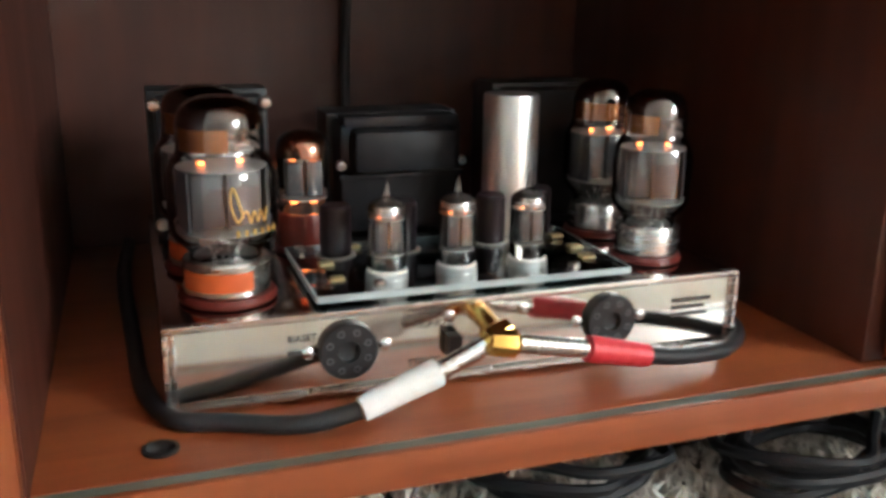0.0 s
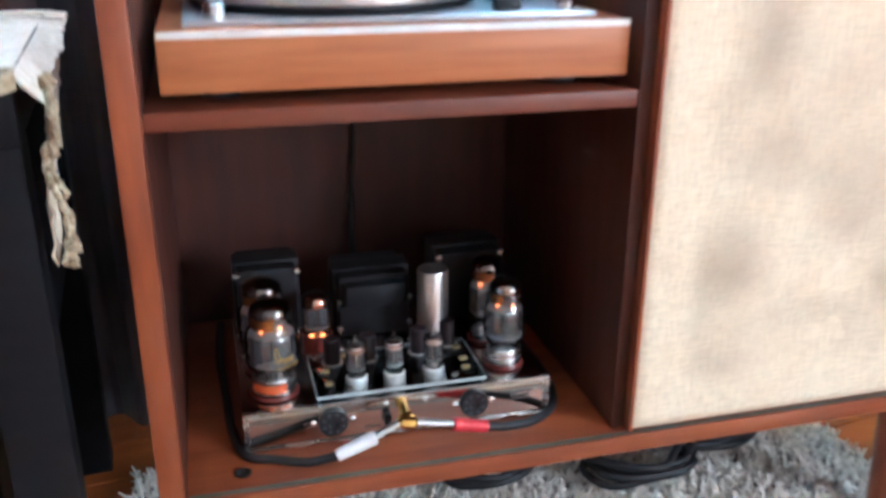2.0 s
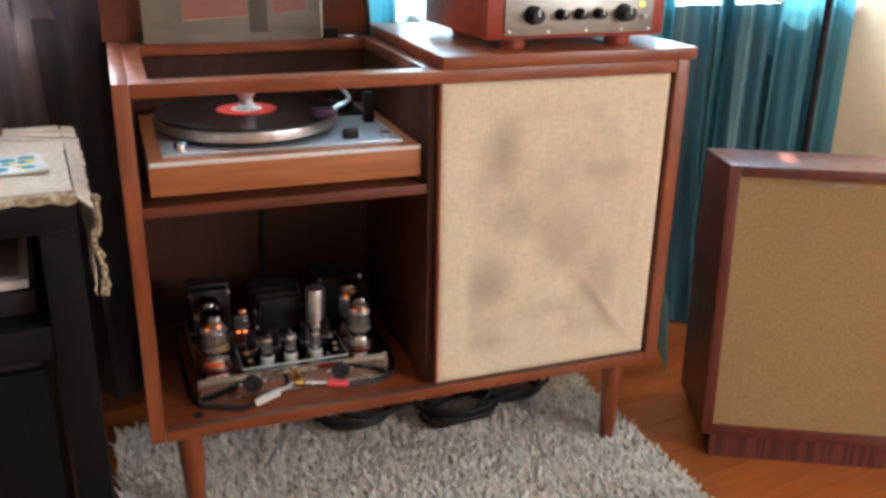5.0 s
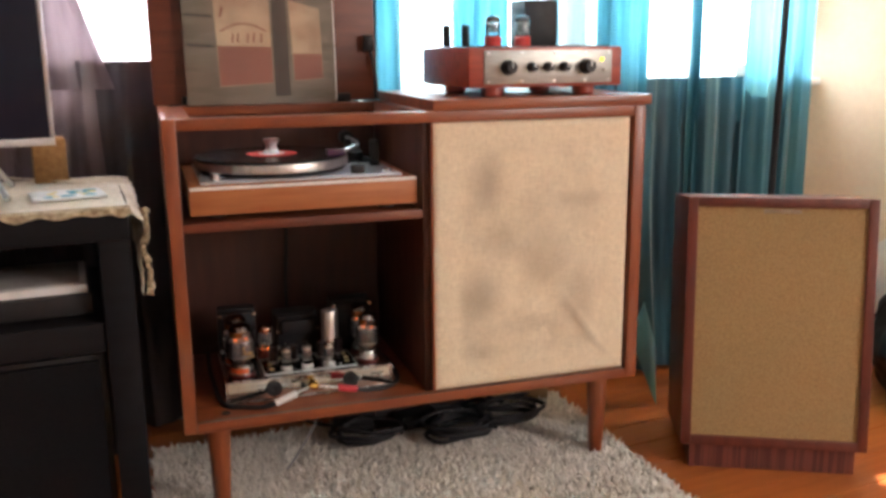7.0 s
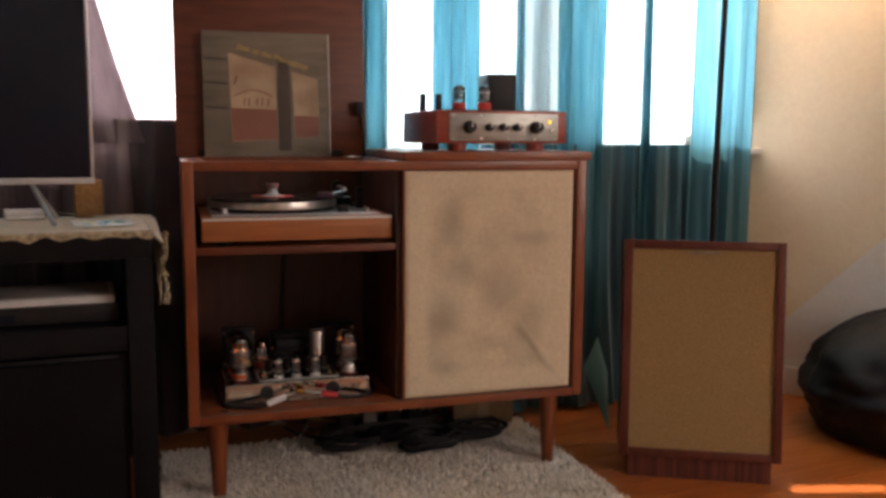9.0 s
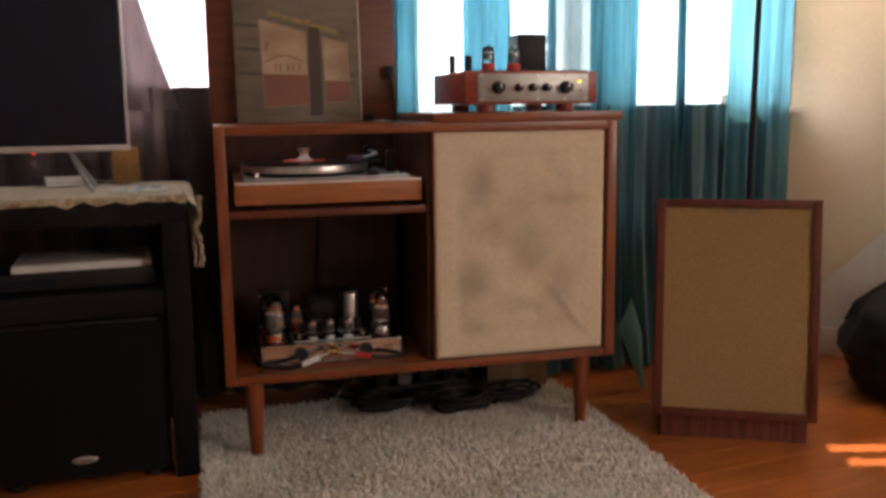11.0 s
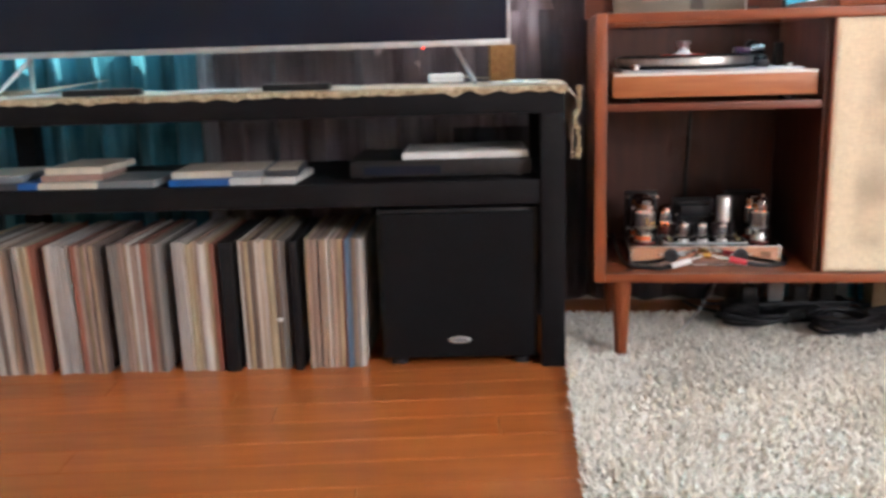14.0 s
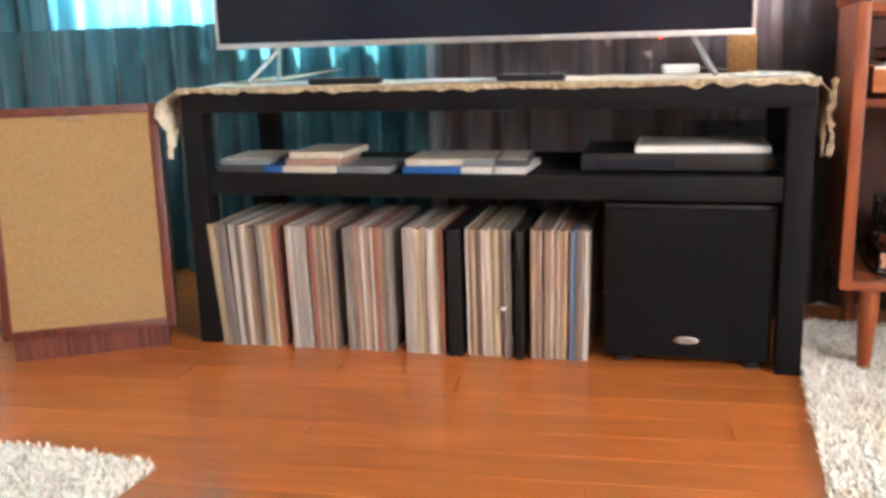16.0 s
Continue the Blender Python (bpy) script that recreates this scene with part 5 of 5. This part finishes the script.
def stand_things():
    top, sh = SH + 0.0062, 0.4242
    flat("cork_block", (0, 0.062, 0, 0.06, 0, 0.088), CORK, inside(-0.150, 0.35, top, 4), "tan cork block standing on the lace runner", "block", 0.003)
    # painted coaster
    c = thing("coaster", inside(-0.150, 0.105, top, 6), "teal, white and yellow painted coaster on lace", "coaster")
    boxpart("tile", (0, 0.125, 0, 0.10, 0, 0.005), tone("coaster_white", (0.72, 0.74, 0.68)), c, bev=0.003)
    rnd = random.Random(4)
    tl, ye = tone("coaster_teal", (0.03, 0.32, 0.40)), tone("coaster_yellow", (0.72, 0.58, 0.12))
    for k in range(16):
        x, y, r = rnd.uniform(0.015, 0.11), rnd.uniform(0.012, 0.088), rnd.uniform(0.006, 0.014)
        lathepart("painted_petal", [(r, 0.0051), (r * 0.9, 0.0056), (0, 0.0057)], tl if k % 3 else ye, c, seg=9, m=pose(x, y, 0))
    b = thing("white_adapter", inside(-0.300, 0.325, top, 8), "small white plastic box under the television", "box")
    boxpart("shell", (0, 0.085, 0, 0.06, 0, 0.022), WHITEP, b, bev=0.006)
    boxpart("seam", (-0.0004, 0.0854, -0.0004, 0.0604, 0.0105, 0.0115), GREYP, b)
    for x, w, y in ((-1.10, 0.17, 0.05), (-0.66, 0.15, 0.07)):
        r = thing("remote_control", inside(x, y, top, 4 if x < -1 else -3), "slim black remote control on the lace", "remote control")
        boxpart("shell", (0, w, 0, 0.042, 0, 0.015), BLACKP, r, bev=0.005)
        for k in range(8):
            boxpart("button", (0.012 + k * w / 9, 0.02 + k * w / 9, 0.012, 0.03, 0.0152, 0.0166), GREYP, r, bev=0.0005)
    for x, w in ((-0.86, 0.22), (-1.25, 0.12)):
        flat("paper_sheet", (0, w, 0, 0.15, 0, 0.002), tone("paper_white", (0.72, 0.73, 0.72)), inside(x, 0.10, top, 3), "white paper lying on the lace runner", "paper", 0.0)
    # player with a white box on top
    p = thing("disc_player", inside(-0.47, 0.05, sh), "flat black disc player on the stand shelf", "disc player")
    boxpart("case", (0, 0.40, 0, 0.26, 0.006, 0.042), BLACKP, p, bev=0.003)
    boxpart("display", (0.03, 0.20, -0.001, 0.0, 0.012, 0.03), SCREEN, p)
    for x in (0.03, 0.37):
        for y in (0.03, 0.23):
            lathepart("foot", [(0.012, 0), (0.012, 0.0059)], RUBBER, p, seg=14, m=pose(x, y, 0))
    w = thing("white_console", inside(-0.355, 0.06, sh + 0.0421), "slim white box lying on the disc player", "box")
    boxpart("shell", (0, 0.28, 0, 0.2, 0, 0.016), WHITEP, w, bev=0.004)
    boxpart("lid_panel", (0.012, 0.268, 0.012, 0.188, 0.0161, 0.0175), tone("box_grey", (0.48, 0.45, 0.42)), w, bev=0.001)
    # cases of discs lying on the shelf
    cols = {"blue": (0.02, 0.11, 0.36), "grey": (0.20, 0.22, 0.24), "cream": (0.62, 0.56, 0.46), "rose": (0.36, 0.22, 0.18), "dark": (0.05, 0.055, 0.065), "white": (0.66, 0.66, 0.64)}
    for x, stack in ((-1.335, ("dark", "grey")), (-1.215, ("blue",)), (-1.165, ("cream", "rose", "cream")), (-1.035, ("grey",)), (-0.87, ("blue", "cream")), (-0.735, ("white", "grey")), (-0.66, ("white", "dark"))):
        z = sh
        for k, cname in enumerate(stack):
            ww = 0.135 if cname != "dark" else 0.19
            if x < -1.3:
                ww = 0.125
            if x == -1.215:
                ww = 0.05
            if x > -0.76:
                ww = 0.072
            d = thing("disc_case", inside(x + 0.004 * k, 0.022 + 0.012 * k, z, (-3, 4, -2)[k]), "%s plastic disc case lying on the shelf" % cname, "disc case", "disc cases on the shelf")
            boxpart("shell", (0, ww, 0, 0.18, 0, 0.0145), tone("case_" + cname, cols[cname], 0.35), d, bev=0.0015)
            boxpart("paper_insert", (0.004, ww - 0.004, 0.004, 0.176, 0.0146, 0.0152), tone("insert_" + ("cream" if k % 2 else cname), cols["cream" if k % 2 else cname], 0.4), d)
            z += 0.0154


stand_things()


# ---- records under the stand ----
def records():
    rnd = random.Random(21)
    pal = [(0.50, 0.37, 0.26), (0.40, 0.28, 0.19), (0.60, 0.50, 0.40), (0.34, 0.23, 0.17), (0.28, 0.25, 0.23), (0.66, 0.59, 0.52), (0.48, 0.34, 0.28), (0.22, 0.165, 0.14), (0.52, 0.39, 0.24)]
    odd = [(0.33, 0.13, 0.09), (0.11, 0.17, 0.25), (0.50, 0.45, 0.42), (0.50, 0.41, 0.27), (0.06, 0.06, 0.065), (0.66, 0.63, 0.58)]
    mats = [surface("sleeve_%d" % k, c, tuple(0.7 * v for v in c), rough=0.6, scale=14, stretch=(6, 1, 0.6), bump=0.0002, rand=0.2) for k, c in enumerate([tuple(0.92 * v for v in q) for q in pal] + odd)]
    meshes = []
    for k, w in enumerate((0.0042, 0.0056, 0.0072, 0.0092)):
        bm = bmesh.new()
        box(bm, -w / 2, w / 2, 0, 0.306, 0, 0.303 - 0.002 * k)
        for v in bm.verts:
            v.co.x += 0.0006 * math.sin(40 * v.co.z)
        meshes.append((w, mesh_of(bm, mats[0], "record_sleeve", smooth=False)))
    # single sleeves that stand out: stretch, share of it from and to, colour
    accents = ((0, 0.0, 0.5, 12), (0, 0.5, 1.0, 4), (1, 0.0, 0.08, 14), (1, 0.90, 1.0, 9), (2, 0.05, 0.45, 11), (2, 0.47, 0.57, 9), (2, 0.58, 0.64, 14), (3, 0.0, 0.10, 4), (3, 0.55, 0.64, 14), (3, 0.64, 0.72, 9), (3, 0.85, 1.0, 4),
               (4, 0.0, 0.2, 11), (4, 0.66, 0.76, 14), (5, 0.44, 0.54, 11), (5, 0.62, 0.70, 12), (5, 0.82, 1.0, 4), (6, 0.60, 0.66, 9), (6, 0.66, 0.76, 10), (6, 0.90, 1.0, 5))
    # stretches of the row: from, to, lean at its ends in degrees
    rows = [(-1.338, -1.302, 4.2, 3.6), (-1.292, -1.182, 2.2, 1.8), (-1.152, -1.046, 1.4, 0.9), (-1.012, -0.907, 0.9, 0.4), (-0.872, -0.782, 0.5, 0.2), (-0.724, -0.622, 0.4, 0.6), (-0.578, -0.452, -0.5, -0.7)]
    for gi, (a, b, l0, l1) in enumerate(rows):
        x = a
        while x < b:
            w, me = meshes[rnd.choice((0, 1, 1, 2, 2, 3))]
            lean = l0 + (l1 - l0) * (x - a) / (b - a) + rnd.uniform(-0.25, 0.25)
            u = rnd.random()
            mi = rnd.randrange(len(pal)) if u < 0.90 else len(pal) + rnd.randrange(len(odd))
            at = (x - a) / (b - a)
            for g, f0, f1, k in accents:
                if g == gi and f0 <= at < f1:
                    mi = k
            key = "record_sleeve_%.4f_%d" % (w, mi)
            data = bpy.data.meshes.get(key)
            if data is None:
                data = me.copy()
                data.name = key
                data.materials.clear()
                data.materials.append(mats[mi])
            ob = new("record", data)
            ob.matrix_basis = inside(x + w / 2, -0.004 + rnd.uniform(-0.006, 0.006) + 0.022 * gi / 6, 0.0) @ pose(0, 0, 0, 0, -lean, 0)
            tagged(ob, "worn paper record sleeve standing upright on the floor", "record", "records under the stand")
            x += w + rnd.uniform(0.0001, 0.0006)
    # a black divider, then a black panel put in for a dark gap
    for x, w in ((-0.767, 0.030), (-0.609, 0.016)):
        d = thing("gap_panel", inside(x, 0.0, 0.0), "black panel filling a dark gap between records", "record box")
        boxpart("panel", (0, w, 0, 0.3, 0, 0.30), BLACKP, d, bev=0.002)
        boxpart("lip", (0.002, w - 0.002, -0.003, -0.0002, 0.01, 0.29), BLACK, d, bev=0.001)


records()
bm = bmesh.new()
lathe(bm, [(0.0, 0.0), (0.006, 0.0), (0.006, 0.003), (0.004, 0.0045), (0, 0.005)], 16)
bmesh.ops.transform(bm, matrix=pose(0, 0, 0, 90) @ Matrix.Diagonal((1.2, 0.7, 2.4, 1)), verts=bm.verts)
single("sticker", bm, CERAMIC, "small glossy white sticker on a record sleeve", "sticker", inside(-0.638, 0.004, 0.121))


def subwoofer():
    s = thing("subwoofer", inside(-0.415, 0.012, 0.0), "black boxed subwoofer under the media stand", "subwoofer")
    W, D, H0, H = 0.358, 0.38, 0.014, 0.36
    boxpart("box", (0, W, 0.022, D, H0, H), BLACKP, s, bev=0.004)
    bm = bmesh.new()
    sheet(bm, 20, 20, lambda u, v: (0.012 + (W - 0.024) * u, 0.004 - 0.006 * (1 - (2 * u - 1) ** 6) * (1 - (2 * v - 1) ** 6), H0 + 0.010 + (H - H0 - 0.02) * v), 0.0)
    part("grille", bm, SUBBLK, s, "black grille cloth")
    boxpart("grille_frame", (0.010, W - 0.010, 0.0045, 0.0218, H0 + 0.008, H - 0.008), SUBBLK, s, bev=0.002)
    bm = bmesh.new()
    lathe(bm, [(0.0, 0.0), (0.0265, 0.0), (0.0265, 0.0015), (0.023, 0.003), (0, 0.0032)], 28)
    bmesh.ops.transform(bm, matrix=pose(W / 2, -0.0025, 0.064, 90) @ Matrix.Diagonal((1, 0.32, 1, 1)), verts=bm.verts)
    part("badge", bm, SILVER, s, "oval silver badge")
    bm = bmesh.new()
    lathe(bm, [(0.018, 0.0033), (0.018, 0.0037)], 28)
    bmesh.ops.transform(bm, matrix=pose(W / 2, -0.0025, 0.064, 90) @ Matrix.Diagonal((1, 0.25, 1, 1)), verts=bm.verts)
    part("badge_mark", bm, GREYP, s)
    for x in (0.04, W - 0.04):
        for y in (0.04, D - 0.05):
            lathepart("foot", [(0.02, 0), (0.022, 0.0139)], RUBBER, s, seg=16, m=pose(x, y, 0))


subwoofer()


# ---- bean bag, floor lamp ----
def bean_bag():
    bm = bmesh.new()
    bmesh.ops.create_icosphere(bm, subdivisions=5, radius=1)
    for v in bm.verts:
        n = v.co.normalized()
        z = n.z
        w = 0.06 * noise.noise(n * 2.2) + 0.03 * noise.noise(n * 4.5) + 0.016 * math.sin(9 * math.atan2(n.y, n.x) + 4 * noise.noise(n * 3)) * max(0, 1 - abs(z)) + 0.014 * noise.noise(n * 7)
        r = 1 + w
        flat_r = math.hypot(n.x, n.y)
        k = (1 if z > 0 else max(1e-3, 1 - z * z) ** 0.06 / max(flat_r, 1e-3)) if flat_r > 1e-3 else 0
        v.co = Vector((0.42 * n.x * r * k, 0.40 * n.y * r * k, 0.235 + (0.27 * z * r + 0.05 * z ** 3 if z > 0 else 0.236 * z)))
        v.co.z = max(v.co.z, 0.0)
    bag = thing("bean_bag", pose(2.05, -0.04, 0.0) @ Matrix.Diagonal((0.92, 0.9, 0.66, 1)), "slumped black leather bean bag on the floor", "bean bag")
    part("cover", bm, LEATHER, bag)
    bm = bmesh.new()
    for k in range(3):
        a0 = 2.1 * k + 0.4
        pts = []
        for j in range(9):
            e = radians(8 + 74 * j / 8)
            pts.append((0.425 * math.cos(a0) * math.cos(e), 0.405 * math.sin(a0) * math.cos(e), 0.236 + 0.275 * math.sin(e) + 0.05 * math.sin(e) ** 3))
        tube(bm, pts, 0.004, 6, n=3)
    part("seam", bm, LEATHER, bag)


bean_bag()


def floor_lamp():
    l = thing("floor_lamp", pose(1.49, 0.30, 0.0), "tall dark floor lamp with warm lit shade", "floor lamp")
    lathepart("base", [(0.0, 0), (0.10, 0), (0.10, 0.008), (0.02, 0.018), (0.012, 0.03)], BLACK, l, seg=32)
    tubepart("pole", [(0, 0, 0.02), (0.012, 0.01, 1.0), (0.03, 0.01, 1.72)], 0.009, BLACK, l, "dark metal pole", n=4)
    bm = bmesh.new()
    lathe(bm, [(0.13, 1.62), (0.075, 1.86)], 32)
    for f in [f for f in bm.faces if len(f.verts) > 4]:
        bm.faces.remove(f)
    bmesh.ops.transform(bm, matrix=pose(0.28, -0.08, 0.0), verts=bm.verts)
    part("shade", bm, cloth("lamp_shade_cloth", (0.75, 0.55, 0.3), (0.8, 0.6, 0.36), 0.6), l, "warm cream lamp shade")
    tubepart("arm", [(0.03, 0.01, 1.72), (0.14, -0.03, 1.80), (0.26, -0.075, 1.77), (0.28, -0.08, 1.72)], 0.006, BLACK, l, n=5)
    lathepart("bulb", [(0, 1.655), (0.02, 1.662), (0.029, 1.685), (0.02, 1.71), (0.012, 1.725)], SHADE_GLOW, l, "lit warm bulb", seg=20, m=pose(0.28, -0.08, 0))


floor_lamp()
lamp("floor_lamp_light", "POINT", pose(1.77, 0.22, 1.63), 7, (1.0, 0.70, 0.38), radius=0.05)


# ---- under the cabinet ----
def under_cabinet():
    p = thing("power_strip", pose(0.36, 0.30, 0.022, 0, 0, 6), "black power strip with plugs under the cabinet", "power strip")
    boxpart("body", (0, 0.30, 0, 0.06, 0, 0.035), BLACKP, p, bev=0.004)
    for k in range(4):
        boxpart("plug_head", (0.03 + 0.065 * k, 0.07 + 0.065 * k, 0.008, 0.05, 0.0352, 0.075 + 0.02 * (k % 2)), BLACKP if k != 1 else GREYP, p, bev=0.005)
    rnd = random.Random(9)
    for k in range(5):
        x = 0.26 + 0.09 * k
        bm = bmesh.new()
        pts = [(x, 0.36, 0.03), (x + 0.05, 0.26, 0.032), (x + 0.16, 0.20 + 0.02 * k, 0.034), (x + 0.24, 0.27, 0.03), (x + 0.17, 0.33, 0.034), (x + 0.06, 0.30, 0.045), (x + 0.10, 0.38, 0.12)]
        tube(bm, [(a + rnd.uniform(-.02, .02), min(0.45, b + 0.07 + rnd.uniform(-.02, .02)), c) for a, b, c in pts], 0.0045, 7)
        single("power_cable", bm, RUBBER, "black power cable lying loosely on the rug", "cable", group="cables under the cabinet")
    for cx, cy, n0 in ((0.60, 0.19, 5), (0.40, 0.235, 4), (0.74, 0.235, 3)):
        bm = bmesh.new()
        pts = []
        for k in range(n0 * 8 + 1):
            a, rr = k * math.pi / 4, 0.052 + rnd.uniform(-0.012, 0.016)
            pts.append((cx + 1.35 * rr * math.cos(a), cy + rr * math.sin(a), 0.026 + 0.0009 * k + rnd.uniform(0, 0.008)))
        tube(bm, pts, 0.0052, 7, n=4)
        single("cable_coil", bm, RUBBER, "loose coil of black cable on the rug", "cable", group="cables under the cabinet")
    for cx, cy, rz in ((0.485, 0.25, 12), (0.33, 0.30, -20)):
        b = thing("power_adapter", pose(cx, cy, 0.020, 0, 0, rz), "black plastic power adapter on the rug", "adapter")
        boxpart("shell", (0, 0.095, 0, 0.05, 0, 0.034), BLACKP, b, bev=0.006)
        tubepart("lead", [(0.095, 0.025, 0.016), (0.13, 0.03, 0.014), (0.16, 0.06, 0.012)], 0.003, RUBBER, b, n=5, seg=7)
    bm = bmesh.new()
    tube(bm, [(0.20, 0.12, 0.035), (0.24, 0.18, 0.05), (0.31, 0.28, 0.10), (0.36, 0.40, 0.16)], 0.0022, 7)
    single("white_cable", bm, GREYP, "thin pale cable running up behind the cabinet", "cable")
    c = thing("cardboard_box", pose(0.72, 0.36, 0.0, 0, 0, -8), "small tan cardboard box under the cabinet", "box")
    boxpart("body", (0, 0.17, 0, 0.12, 0, 0.13), CARD, c, bev=0.002)
    boxpart("tape", (0.07, 0.10, -0.0006, -0.0001, 0.0, 0.13), tone("tape_brown", (0.5, 0.4, 0.26)), c)


under_cabinet()


# ---- rugs ----
def rug(name, m, W, D, seed, label, step=0.0060):
    r = thing(name, m, label, "rug")
    boxpart("backing", (0, W, 0, D, 0, 0.006), RUGB, r, bev=0.002)
    rng = np.random.default_rng(seed)
    nx, ny = int(W / step), int(D / step)
    gx, gy = np.meshgrid(np.arange(nx) * step + step / 2, np.arange(ny) * step + step / 2)
    n = gx.size
    p = np.stack([gx.ravel() + rng.uniform(-step, step, n) * 0.6, gy.ravel() + rng.uniform(-step, step, n) * 0.6, np.full(n, 0.004)], 1)
    h = rng.uniform(0.009, 0.020, n)
    patch = np.sin(p[:, 0] * 11 + 2 * np.sin(p[:, 1] * 7)) + np.cos(p[:, 1] * 9 + p[:, 0] * 4)
    ang = rng.uniform(0, 2 * np.pi, n) * 0.7 + patch * 1.1
    lean = rng.uniform(0.003, 0.015, n)
    d = np.stack([np.cos(ang) * lean, np.sin(ang) * lean, h], 1)
    side = rng.uniform(0, 2 * np.pi, n)
    rad = rng.uniform(0.0016, 0.0029, n)
    verts = np.zeros((n, 10, 3))
    for k in range(3):
        a = side + 2.094 * k
        o = np.stack([np.cos(a) * rad, np.sin(a) * rad, np.zeros(n)], 1)
        verts[:, k] = p + o
        verts[:, 3 + k] = p + d * np.array([0.35, 0.35, 0.6]) + o * 1.25
        verts[:, 6 + k] = p + d * np.array([0.9, 0.9, 0.95]) + o * 0.8
    verts[:, 9] = p + d * 1.08
    faces = []
    for lv in (0, 3):
        for k in range(3):
            a, b = lv + k, lv + (k + 1) % 3
            faces.append((a, b, b + 3))
            faces.append((a, b + 3, a + 3))
    for k in range(3):
        faces.append((6 + k, 6 + (k + 1) % 3, 9))
    f = (np.array(faces)[None] + (np.arange(n) * 10)[:, None, None]).reshape(-1, 3)
    me = bpy.data.meshes.new("shag")
    me.from_pydata(verts.reshape(-1, 3).tolist(), [], f.tolist())
    me.materials.append(PILE)
    pile = new("shag", me)
    pile.parent = r
    tagged(pile, "long shaggy pile", kind="stuff")


def pile_material():
    m, nt, p = nodes_of("rug_yarn")
    N, L = nt.nodes.new, nt.links.new
    g, r = N("ShaderNodeNewGeometry"), N("ShaderNodeValToRGB")
    e = r.color_ramp.elements
    e[0].position, e[0].color = 0.0, (0.52, 0.48, 0.42, 1)
    e[1].position, e[1].color = 1.0, (0.90, 0.86, 0.79, 1)
    k = e.new(0.25)
    k.color = (0.78, 0.73, 0.65, 1)
    L(g.outputs["Random Per Island"], r.inputs[0])
    L(r.outputs[0], p.inputs["Base Color"])
    p.inputs["Roughness"].default_value = 0.95
    p.inputs["Sheen Weight"].default_value = 0.2
    return m


PILE = pile_material()
rug("shag_rug", pose(-0.045, -0.70, 0.0, 0, 0, 1.0), 0.99, 1.06, 2, "shaggy cream grey rug under the record cabinet")
rug("shag_rug", pose(-2.12, -1.75, 0.0, 0, 0, 0.5), 0.99, 0.985, 3, "shaggy cream grey rug on the wooden floor")


# ---- wooden floor, plank by plank ----
def floor():
    base = bmesh.new()
    box(base, -2.87, 2.87, -3.62, WALL_Y + 0.14, -0.06, -0.011)
    fl = structure("floor", base, JOINT, "glossy orange red wooden plank floor", "floor")
    rnd = random.Random(14)
    pw, lens = 0.092, (0.62, 0.9, 1.2, 1.5)
    meshes = {}
    for ln in lens:
        bm = bmesh.new()
        box(bm, 0, ln - 0.0012, 0, pw - 0.0010, -0.0108, 0.0, bev=0.0009, seg=1)
        meshes[ln] = mesh_of(bm, FLOORW, "plank", smooth=False)
    y = -2.75
    count = 0
    far = bmesh.new()
    turn = pose(0, 0, 0, 0, 0, 8.0)
    cs, sn = math.cos(radians(8.0)), math.sin(radians(8.0))
    while y < WALL_Y + 0.45:
        x = -3.05 - rnd.uniform(0, 0.9)
        # each row is cut off under the walls
        west = (-2.80 + (y + pw) * sn) / cs
        east_end = min((2.80 + y * sn) / cs, (WALL_Y + 0.10 - (y + pw) * cs) / sn)
        while x < 2.85:
            ln = rnd.choice(lens)
            a, b = max(x, west), min(x + ln, east_end)
            if count < 320 and b - a > 0.03:
                ob = new("plank", meshes[ln])
                ob.parent = fl
                ob.matrix_basis = turn @ pose(a, y, 0) @ Matrix.Diagonal(((b - a) / ln, 1, 1, 1))
                count += 1
            x += ln
        y += pw
    box(far, -2.87, 2.87, -3.62, -2.30, -0.0108, -0.001)
    ob = part("far_planks", far, FLOORW, fl)
    tagged(ob, kind="stuff")


floor()
